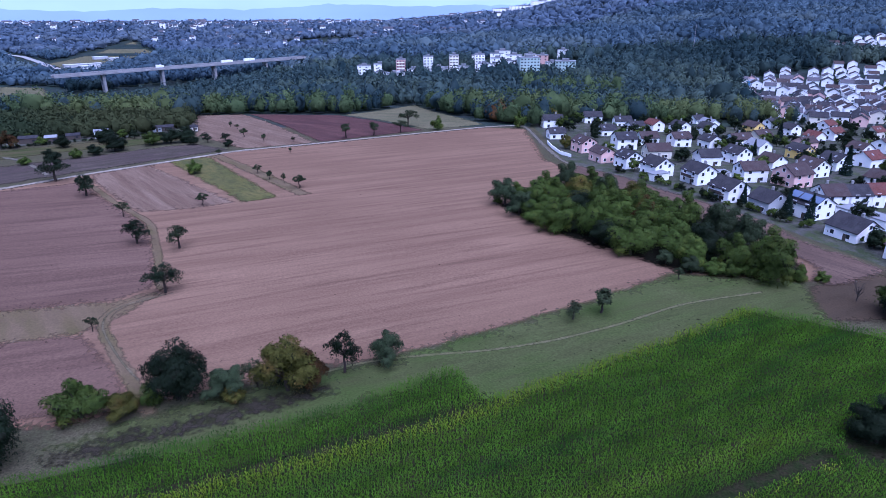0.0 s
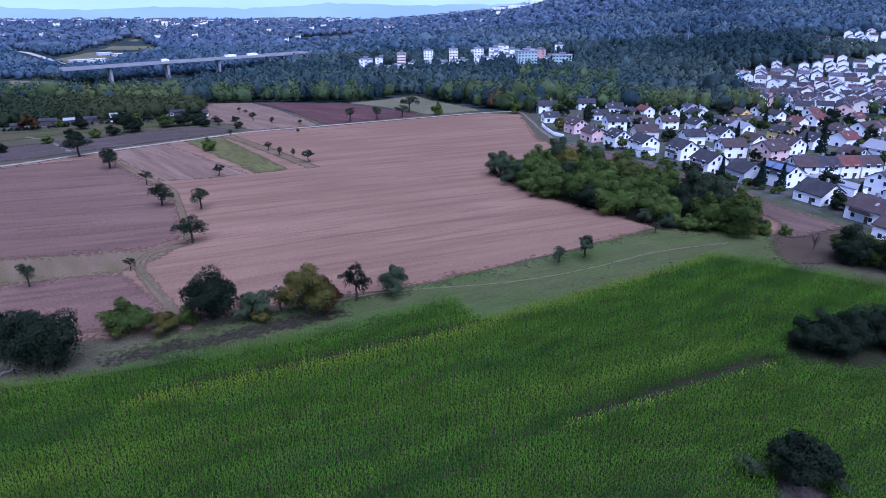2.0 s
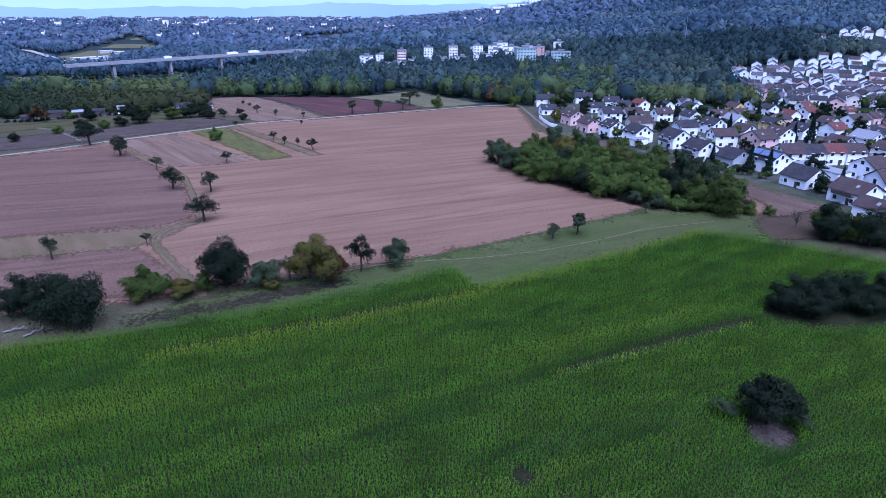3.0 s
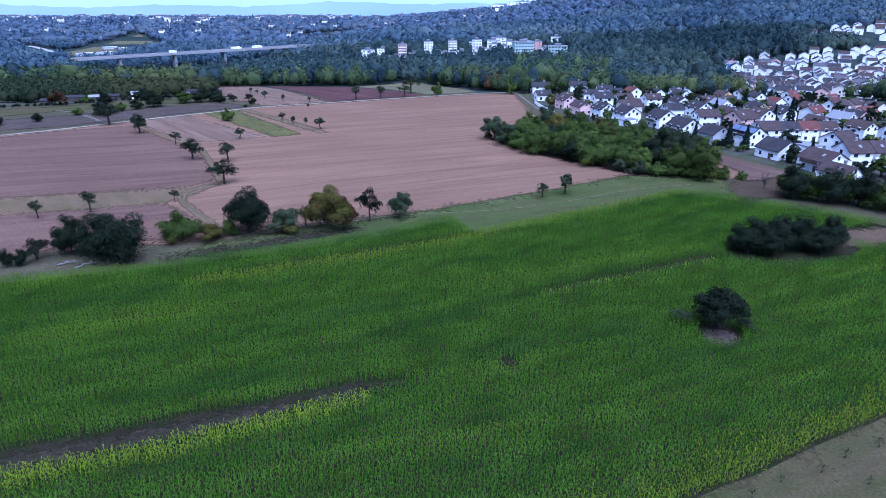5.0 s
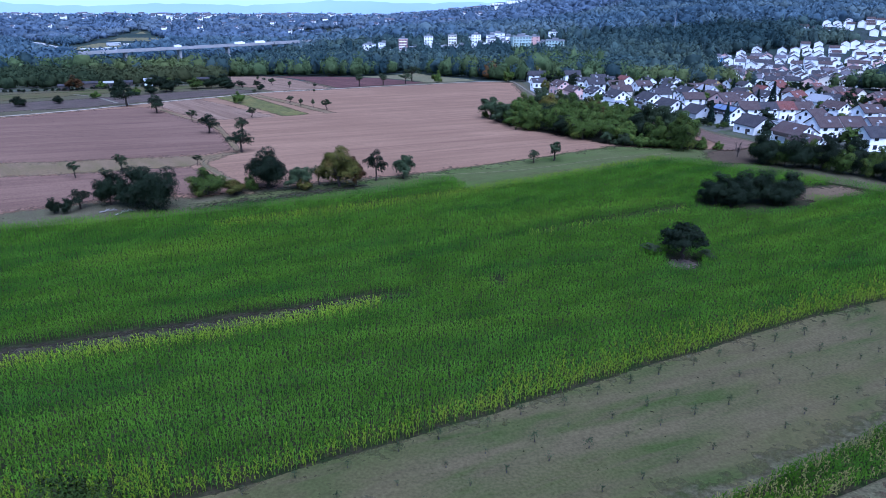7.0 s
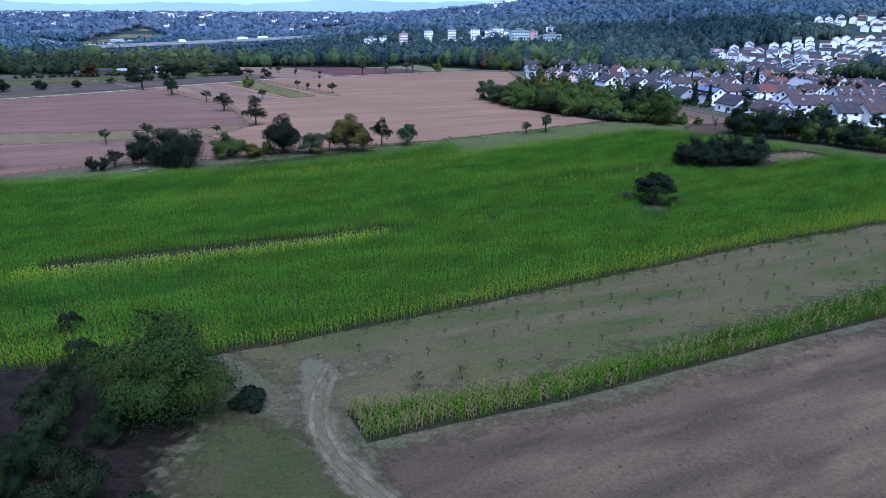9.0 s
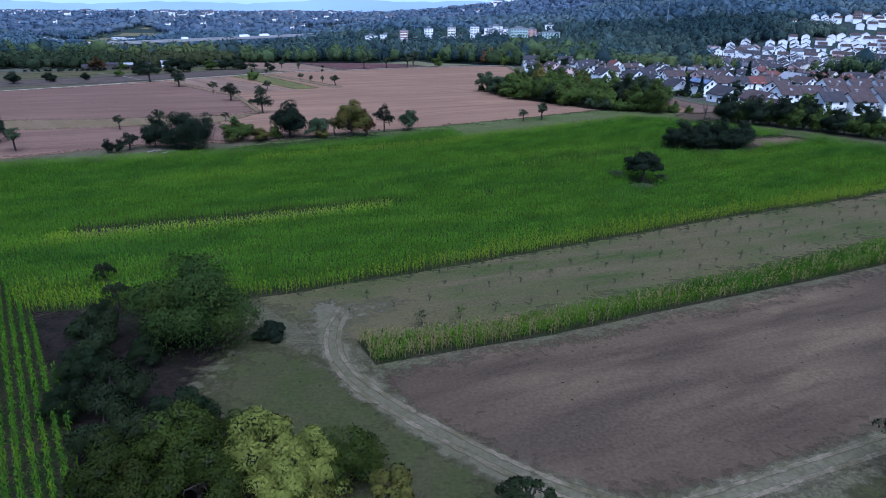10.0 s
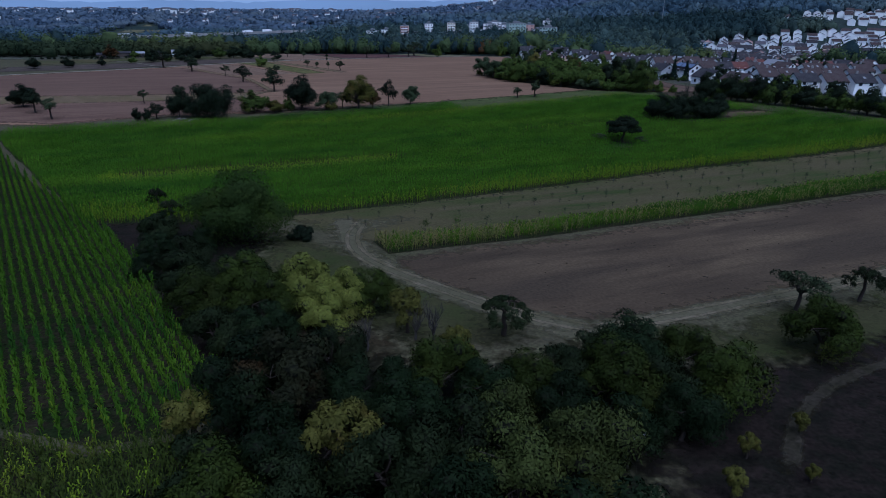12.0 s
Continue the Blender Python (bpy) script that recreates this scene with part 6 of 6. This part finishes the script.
for k in range(50):
    x, y = far_spot()
    l, hh = far_town.uniform(14, 30), far_town.uniform(8, 15)
    ob = thing("far_house", "pale house in the wooded distance", "house", at(x, y, far_town.uniform(-20, 20), 1.0, 4.0), "houses in the distance")
    part("wall", box("far_wall", -l / 2, l / 2, -6, 6, -8, hh, M["white_wall"]), ob)
    part("roof", mesh_of("far_roof", [(-l / 2 - 1, -7, hh), (l / 2 + 1, -7, hh), (l / 2 + 1, 7, hh), (-l / 2 - 1, 7, hh), (-l / 2 - 1, 0, hh + 4), (l / 2 + 1, 0, hh + 4)], [(0, 1, 5, 4), (2, 3, 4, 5), (0, 4, 3), (1, 2, 5), (3, 2, 1, 0)], M["far_roof"]), ob)
verts, faces, slots = [], [], []
for k in range(330):
    x, y = far_spot()
    l, w, hh = far_town.uniform(3.5, 9), 4, far_town.uniform(6, 13)
    z = ground_z(x, y) + 4
    q = len(verts)
    verts += [(x + sx * l, y + sy * w, z + dz) for dz in (-8, hh) for sx, sy in ((-1, -1), (1, -1), (1, 1), (-1, 1))] + [(x - l, y, z + hh + 4), (x + l, y, z + hh + 4)]
    for f, m in (((0, 1, 5, 4), 0), ((1, 2, 6, 5), 0), ((3, 0, 4, 7), 0), ((4, 5, 9, 8), 1), ((6, 7, 8, 9), 1), ((5, 6, 9), 0), ((7, 4, 8), 0)):
        faces.append(tuple(q + i for i in f))
        slots.append(m)
tagged(new("distant_town", mesh_of("distant_town", verts, faces, M["white_wall"], M["far_roof"], slots=slots)), "pale houses of a distant town in trees", "town", kind="stuff")
for x, y, l, f in ((330, 2050, 60, 8), (376, 2050, 90, 9), (400, 2020, 60, 5), (250, 2080, 90, 4), (190, 2100, 70, 5), (300, 2030, 70, 4), (440, 2060, 70, 4), (560, 2150, 60, 4), (590, 2150, 50, 5), (620, 2160, 40, 4)):
    flats(x, y, 0, l, 22, f, "white_wall", "large white works building on the wooded ridge", 8, False, 6)

# ================= road bridge across the valley =================
bridge = thing("bridge", "long grey concrete road bridge on tall piers", "bridge")
b0, b1 = Vector((-417, 704, -19.0)), Vector((-190, 925, -16.0))
run = b1 - b0
yaw = math.atan2(run.y, run.x)
length = run.length
deck_m = Matrix.LocRotScale(b0, Euler((0, 0, yaw)), None)
part("deck", box("deck", -4, length, -7, 7, -2.0, 0, M["concrete"], 0.2), bridge, m=deck_m)
part("roadway", box("roadway", -4, length, -6, 6, 0.004, 0.06, M["asphalt"]), bridge, m=deck_m)
for s in (-1, 1):
    part("parapet", box("parapet", -4, length, s * 6.6 - 0.2, s * 6.6 + 0.2, 0.06, 1.1, M["concrete"]), bridge, m=deck_m)
for k, d in enumerate((46, 112, 178, 250)):
    for s in (-1, 1):
        part("pier", box("pier", d - 1.5, d + 1.5, s * 3.2 - 1.4, s * 3.2 + 1.4, -34, -2.0, M["concrete"], 0.2), bridge, m=deck_m)


def lorry(d, side, l, label):
    m = deck_m @ pose(d, side, 0.06)
    ob = thing("lorry", label, "lorry", m)
    part("trailer", box("trailer", -l / 2, l / 2 - 2.4, -1.25, 1.25, 0.9, 3.8, M["white_paint"], 0.05), ob)
    part("cab", box("cab", l / 2 - 2.2, l / 2, -1.2, 1.2, 0.6, 3.2, M["white_paint"], 0.15), ob)
    for px in (-l / 2 + 1.5, -l / 2 + 3, l / 2 - 1.2):
        bm = bmesh.new()
        for s in (-1, 1):
            bmesh.ops.create_cone(bm, cap_ends=True, segments=12, radius1=0.5, radius2=0.5, depth=0.35, matrix=pose(px, s * 1.0, 0.5, 90))
        part("wheels", from_bm("wheels", bm, M["rubber"]), ob)


lorry(195, -3.2, 15, "white lorry driving on the road bridge")
lorry(226, -3.2, 15, "white lorry driving on the road bridge")
lorry(110, -3.2, 9, "white van on the road bridge")

ribbon("road_valley", "pale motorway running down into the valley", "road", [(-980, 1400), (-897, 1338), (-813, 1276), (-730, 1180), (-654, 1086), (-600, 1020)], 9, 3.0, M["concrete"])
for x, y, l in ((-590, 1075, 56), (-560, 1045, 30), (-640, 1230, 24), (-600, 1200, 18)):
    ob = thing("works_hall", "long pale low industrial hall in the valley", "building", at(x, y, 40))
    part("wall", box("hall_wall", -l / 2, l / 2, -6, 6, -4, 4.5, M["grey_wall"]), ob)
    part("roof", box("hall_roof", -l / 2 - 0.4, l / 2 + 0.4, -6.4, 6.4, 4.5, 5.1, M["grey_wall"], 0.1), ob)
drape("field_valley", "pale grassy slope in the valley", "meadow", [(-680, 1120), (-760, 1640), (-670, 1480), (-610, 1390), (-540, 1230), (-545, 1120), (-575, 1010)], 0.6, M["hay"], 3)
drape("field_valley_west", "pale grassy slope below the road", "meadow", [(-530, 775), (-470, 765), (-425, 695), (-400, 610), (-380, 560), (-445, 620)], 0.6, M["hay"], 2)

# slender mast in the woods
mast = thing("mast", "slender grey lattice mast above the woods", "mast", at(276, 728))
bm = bmesh.new()
bmesh.ops.create_cone(bm, cap_ends=True, segments=6, radius1=0.5, radius2=0.2, depth=34, matrix=pose(0, 0, 17))
part("pole", from_bm("mast_pole", bm, M["grey_roof"]), mast)

# ================= allotments beyond the track =================
def hut(x, y, turn, l, w, h, wall, roof, label):
    ob = thing("garden_hut", label, "hut", at(x, y, turn), "allotment huts")
    part("wall", box("hut_wall", -l / 2, l / 2, -w / 2, w / 2, -0.6, h, M[wall]), ob)
    part("roof", mesh_of("hut_roof", [(-l / 2 - .3, -w / 2 - .3, h), (l / 2 + .3, -w / 2 - .3, h), (l / 2 + .3, w / 2 + .3, h + .1), (-l / 2 - .3, w / 2 + .3, h + .1), (-l / 2 - .3, 0, h + 1.1), (l / 2 + .3, 0, h + 1.1)],
                             [(0, 1, 5, 4), (2, 3, 4, 5), (0, 4, 3), (1, 2, 5), (3, 2, 1, 0)], M[roof]), ob)
    part("door", box("hut_door", -0.45, 0.45, -0.04, 0.04, 0, 1.95, M["dark_timber"]), ob, m=pose(0, -w / 2 - 0.04, 0))
    part("window", box("hut_window", -0.5, 0.5, -0.04, 0.04, 0.9, 1.7, M["glass"]), ob, m=pose(l * 0.28, -w / 2 - 0.04, 0))


hut(-172, 318, 25, 6.5, 4.5, 3.2, "white_wall", "grey_roof", "white allotment hut with pale roof")
hut(-183, 312, 20, 6, 3, 2.2, "dark_timber", "slate", "low dark timber allotment hut")
hut(-190, 305, 20, 5, 3.4, 2.4, "dark_timber", "grey_roof", "small timber hut with pale roof")
hut(-199, 302, 20, 8, 4, 2.6, "dark_timber", "slate", "low dark timber allotment hut")
hut(-206, 288, 20, 5, 3, 2.4, "dark_timber", "slate", "small timber hut with dark roof")
hut(-148, 340, 25, 6, 3, 2.2, "dark_timber", "slate", "low dark timber allotment hut")
hut(-152, 336, 25, 4.4, 3, 2.3, "grey_wall", "slate", "small grey allotment hut with dark roof")
hut(-133, 338, 25, 3.6, 2.6, 2.1, "cream_wall", "slate", "tiny pale allotment hut with dark roof")
drape("allotment_ground", "dark overgrown allotment gardens", "ground", [(-330, 270), (-235, 276), (-200, 290), (-172, 308), (-145, 325), (-126, 330), (-162, 418), (-330, 400)], 0.1, M["garden"], 0.8)
drape("meadow_allotment", "dry grass strip before the allotments", "meadow", [(-240, 262), (-205, 280), (-170, 305), (-140, 318), (-118, 316), (-140, 296), (-175, 276), (-215, 240)], 0.12, M["dry_meadow"], 1.0)
drape("field_weeds", "dark reddish weedy strip beside the track", "field", [(-215, 195), (-162, 222), (-140, 243), (-96, 285), (-120, 300), (-150, 275), (-185, 250), (-225, 225)], 0.13, M["weedy"], 1.0)
ribbon("track_side", "pale side track to the allotments", "track", [(-192.2, 269.7), (-180.2, 264.2), (-164.1, 249.5), (-151.9, 236.4)], 2.0, 0.24, M["gravel"])
hedge_line = [(-235, 276), (-205, 285), (-180, 303), (-150, 322), (-132, 330)]
for k in range(40):
    f = k / 39 * 4
    i = min(int(f), 3)
    a, b = hedge_line[i], hedge_line[i + 1]
    x, y = a[0] + (b[0] - a[0]) * (f - i), a[1] + (b[1] - a[1]) * (f - i)
    put(garden_dark, x + rnd(-1, 1), y + rnd(-1, 1), (0.3, 0.3, 0.2), label="clipped dark allotment hedge plant", group="allotment hedge").name = "hedge_plant"
for x, y, s, p in ((-200, 289, 1.15, rust_tree), (-148, 282, 0.85, broad_tree), (-137, 296, 0.8, mid_tree), (-130, 300, 0.75, broad_tree), (-124, 304, 0.8, broad_tree), (-158, 268, 0.5, mid_tree), (-165, 262, 0.55, broad_tree),
                   (-153, 274, 0.5, broad_tree), (-172, 255, 0.45, mid_tree), (-113, 302, 0.55, orchard_tree), (-106, 306, 0.6, orchard_tree), (-118, 312, 0.5, orchard_tree), (-176, 290, 0.6, broad_tree), (-190, 297, 0.5, mid_tree), (-166, 308, 0.7, broad_tree), (-118, 296, 0.45, broad_tree),
                   (-100, 292, 0.35, broad_tree), (-192, 226, 0.5, broad_tree), (-205, 218, 0.6, broad_tree), (-180, 236, 0.4, broad_tree)):
    put(p, x, y, (s * 1.25, s * 1.25, s * 0.95), group="trees by the allotments")
for k in range(170):
    x, y = rnd(-330, -120), rnd(300, 400)
    if y < 312 + 0.5 * (x + 150) or y > 0.1 * x + 420 or inside([(-163, 418), (-133, 428), (-92, 285), (-128, 322)], x, y) or (x > -150 and y < 345) or any((x - hx) ** 2 + (y - hy) ** 2 < 36 for hx, hy in ((-172, 318), (-183, 312), (-190, 305), (-199, 302), (-148, 340), (-128, 338))):
        continue
    s = rnd(0.55, 0.95)
    put(random.choice((garden_green, garden_dark, garden_mid, garden_dark, garden_green, garden_dark)), x, y, (s, s, s * 0.8), group="trees behind the allotments").name = "allotment_tree"


# ================= odds and ends in the fields =================
def fallen_trunk(x, y, turn):
    rng = np.random.default_rng(91)
    ob = thing("fallen_trunk", "fallen grey dead trunk with bare branches", "dead tree", at(x, y, turn, 0.6, 0.2))
    verts, faces = [], []
    limb(verts, faces, bent(Vector((-3.2, 0, 0)), Vector((3.0, 0.4, 0.5)), 0.25, 7, rng), 0.3, 0.12, 8)
    part("trunk", mesh_of("fallen_trunk_body", verts, faces, M["pale_wood"], smooth=True), ob)
    for k in range(7):
        verts, faces = [], []
        q = Vector((-1.0 + 0.6 * k, 0.05, 0.3))
        limb(verts, faces, bent(q, q + Vector((0.6 + rng.normal(0, 0.3), rng.normal(0, 0.9), abs(rng.normal(0.9, 0.3)))), 0.1, 5, rng), 0.09, 0.02, 6)
        part("branch", mesh_of("fallen_branch", verts, faces, M["pale_wood"], smooth=True), ob)


fallen_trunk(-75, 69.8, 14)
fallen_trunk(-71, 69.0, 40)


def tarp(x, y):
    """A crumpled sheet over a small heap."""
    ob = thing("tarpaulin", "crumpled pale grey tarpaulin over a small heap", "tarpaulin", at(x, y, 20))
    bm = bmesh.new()
    bmesh.ops.create_grid(bm, x_segments=14, y_segments=12, size=0.5)
    for v in bm.verts:
        r = max(abs(v.co.x), abs(v.co.y)) * 2
        v.co.x *= 1.9
        v.co.y *= 1.4
        v.co.z = 0.75 * max(0.0, 1 - r ** 2.2) + 0.12 * noise.noise(v.co * 3.1) + 0.05
    made = bmesh.ops.solidify(bm, geom=bm.faces[:], thickness=0.03)
    for f in bm.faces:
        f.smooth = True
    part("sheet", from_bm("tarp_sheet", bm, M["grey_wall"]), ob)


tarp(13.6, -75.4)

# ================= woods =================
def woods(name, label, pts, radius, height, flakes, size, mat, seed, sides=8):
    """Crowns packed into a canopy: uneven domes of very different size with leaf sprays breaking their outline."""
    rng = np.random.default_rng(seed)
    r = radius * np.exp(rng.normal(0, 0.3, len(pts)))
    h = height * rng.uniform(0.7, 1.2, len(pts)) * (r / radius) ** 0.45
    n = len(pts)
    z = land(pts[:, 0], pts[:, 1])
    scale = np.stack([r, r, h * 0.62], -1)[:, None]
    centre = np.stack([pts[:, 0], pts[:, 1], z + h * 0.4], -1)[:, None]
    ring = []
    for i, el in enumerate((-0.55, 0.12, 0.72)):
        a = 2 * np.pi * (np.arange(sides) + 0.5 * i)[None] / sides + rng.uniform(-0.25, 0.25, (n, sides))
        ring.append(np.stack([np.cos(a) * math.cos(el), np.sin(a) * math.cos(el), np.full((n, sides), math.sin(el))], -1))
    d = np.concatenate(ring + [np.broadcast_to(np.array([0, 0, 1.0]), (n, 1, 3))], 1)
    v = d * rng.uniform(0.55, 0.92, (n, 3 * sides + 1, 1)) * scale + centre
    w = 3 * sides + 1
    face = []
    for k in range(sides):
        j = (k + 1) % sides
        for q in (0, sides):
            face += [(q + k, q + j, q + sides + k), (q + j, q + sides + j, q + sides + k)]
        face.append((2 * sides + k, 2 * sides + j, 3 * sides))
    faces = (np.array(face)[None] + w * np.arange(n)[:, None, None]).reshape(-1, 3)
    soft = d + rng.normal(0, 0.3, d.shape)
    verts, normals = [v.reshape(-1, 3)], [soft.reshape(-1, 3)]
    d = rng.normal(0, 1, (n, flakes, 3))
    d[:, :, 2] = np.abs(d[:, :, 2]) - 0.2
    d /= np.linalg.norm(d, axis=2)[:, :, None]
    lump = 1 + 0.16 * np.sin(5 * d[:, :, :1] + 9 * rng.uniform(0, 1, (n, 1, 1))) * np.cos(5 * d[:, :, 1:2] + 4 * d[:, :, 2:])
    p = (d * rng.uniform(0.84, 1.1, (n, flakes, 1)) * lump * scale + centre).reshape(-1, 3)
    d = d.reshape(-1, 3)
    lean = d * np.array([1, 1, 0.5])
    v, f = leaf_faces(p, lean / np.linalg.norm(lean, axis=1)[:, None], size, rng, 0, 0.44, stray=0.2)
    verts.append(v)
    normals.append(np.repeat(d, 4, 0))
    me = mesh_of(name, np.concatenate(verts), faces.tolist() + (f + len(verts[0])).tolist(), mat)
    return tagged(new(name, soft_leaves(me, np.concatenate(normals))), label, "woods", kind="stuff")


def wood_places(x0, x1, y0, y1, gap, keep, seed):
    rng = np.random.default_rng(seed)
    gx, gy = np.meshgrid(np.arange(x0, x1, gap), np.arange(y0, y1, gap))
    x = (gx + rng.uniform(-0.42, 0.42, gx.shape) * gap).ravel()
    y = (gy + rng.uniform(-0.42, 0.42, gy.shape) * gap).ravel()
    ok = keep(x, y) & (np.abs(x) < 0.86 * (y + 130))
    for cx, cy, r in CLEAR:
        ok &= (x - cx) ** 2 + (y - cy) ** 2 > r * r
    for poly in ([(-163, 418), (-133, 430), (-66, 420), (-21, 490), (26, 362), (47, 352), (47, 330), (-120, 330), (-134, 332)],
                 FAR_VILLAGE, UPPER, [(60, 372), (120, 388), (150, 420), (215, 425), (262, 410), (300, 360), (260, 150), (50, 200)],
                 [(-680, 1000), (-780, 1660), (-660, 1480), (-600, 1390), (-530, 1230), (-530, 1040), (-520, 960), (-590, 960)], [(-545, 785), (-465, 770), (-410, 690), (-370, 590), (-330, 530), (-400, 540), (-455, 620)],
                 [(-415, 690), (-390, 625), (-115, 845), (-150, 965), (-430, 712)],
                 [(-990, 1360), (-810, 1230), (-690, 1060), (-640, 1000), (-600, 1020), (-720, 1200), (-820, 1300), (-990, 1420)],
                 [(-620, 960), (-500, 880), (-430, 930), (-560, 1040)]):
        ok &= ~inside(poly, x, y)
    return np.stack([x[ok], y[ok]], -1)


near = wood_places(-420, 460, 350, 760, 7.2, lambda x, y: (y > 372 - 0.08 * x) | (x > 30), 61)
split = np.random.default_rng(62).uniform(0, 1, len(near))
patch = np.sin(near[:, 0] * 0.021 + 1.0) + np.sin(near[:, 1] * 0.03 + near[:, 0] * 0.011)
close = near[:, 1] < 470
# Valley crowns get their haze from the bluish leaf colour.
woods("woodland", "dense mixed woodland filling the valley, tinted with haze blue", near[(split < 0.82) & ~close], 4.4, 12.5, 40, 1.6, M["valley_leaf_haze"], 63, 5)
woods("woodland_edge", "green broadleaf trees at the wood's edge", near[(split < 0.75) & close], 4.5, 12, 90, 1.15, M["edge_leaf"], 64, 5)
woods("woodland_dark", "darker trees scattered through the woodland", near[(split >= 0.82) & ~close], 4.2, 14.5, 40, 1.6, M["woods_dark_haze"], 65, 5)
woods("woodland_dark_edge", "darker trees at the wood's edge", near[(split >= 0.75) & close], 4.2, 13, 90, 1.1, M["woods_dark_haze"], 66, 5)
belt = wood_places(-330, -134, 296, 412, 6.2, lambda x, y: (y > 322 + 0.5 * (x + 165)) & (y < 416 + 0.02 * x) & ~inside([(-163, 418), (-133, 428), (-92, 285), (-134, 332)], x, y), 75)
for hx, hy in ((-172, 318), (-183, 312), (-190, 305), (-199, 302), (-206, 288), (-148, 340), (-152, 336), (-133, 338)):
    belt = belt[((belt - (hx, hy)) ** 2).sum(1) > 6.5 ** 2]
woods("woodland_belt", "dark dense trees and shrubs behind the allotments", belt, 3.6, 7.2, 80, 0.95, M["belt_leaf"], 76, 5)
rust = wood_places(30, 60, 372, 400, 6.5, lambda x, y: y > 370, 67)
woods("woodland_rust", "reddish brown autumn trees at the wood's edge", rust, 3.8, 10, 70, 0.9, M["leaf_rust"], 68, 5)
pale = wood_places(70, 150, 520, 570, 8.5, lambda x, y: y > 500, 69)
woods("woodland_pale", "pale olive poplars above the woods", pale, 4.0, 17, 60, 1.0, M["edge_leaf"], 70, 5)
# The blue of these hills is haze put into the leaf colour.
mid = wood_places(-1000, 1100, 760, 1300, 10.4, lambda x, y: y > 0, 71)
woods("woodland_mid", "wooded hills beyond the valley, tinted with haze blue", mid, 6.2, 14, 16, 2.8, M["far_leaf_haze"], 72, 5)
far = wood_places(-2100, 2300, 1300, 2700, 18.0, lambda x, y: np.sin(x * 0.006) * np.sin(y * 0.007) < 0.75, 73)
woods("woodland_far", "distant wooded hills with scattered clearings, tinted with haze blue", far, 10.0, 15, 5, 5.5, M["last_leaf_haze"], 74, 5)

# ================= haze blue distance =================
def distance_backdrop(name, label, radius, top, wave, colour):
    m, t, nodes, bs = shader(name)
    # The hill strip glows by itself; haze is painted as its colour.
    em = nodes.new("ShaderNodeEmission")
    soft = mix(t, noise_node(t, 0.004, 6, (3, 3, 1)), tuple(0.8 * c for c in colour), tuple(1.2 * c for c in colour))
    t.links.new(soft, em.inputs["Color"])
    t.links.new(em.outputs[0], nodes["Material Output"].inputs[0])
    v, f = [], []
    for k in range(181):
        a = radians(-60 + k * 2 / 3)
        z = top + wave * (noise.noise(Vector((k * 0.07, radius, 5))) + 0.35 * noise.noise(Vector((k * 0.6, radius, 2))))
        v += [(radius * math.sin(a), radius * math.cos(a) - 100, -400), (radius * math.sin(a), radius * math.cos(a) - 100, z)]
        if k:
            f.append((2 * k - 2, 2 * k, 2 * k + 1, 2 * k - 1))
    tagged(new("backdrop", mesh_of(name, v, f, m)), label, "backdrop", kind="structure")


distance_backdrop("haze_far", "palest hills on the horizon, haze blue in their glow", 4700, 130, 40, (0.240, 0.310, 0.400))
distance_backdrop("haze_near", "wooded ridge before the horizon, haze blue in its glow", 4400, -5, 35, (0.165, 0.225, 0.310))
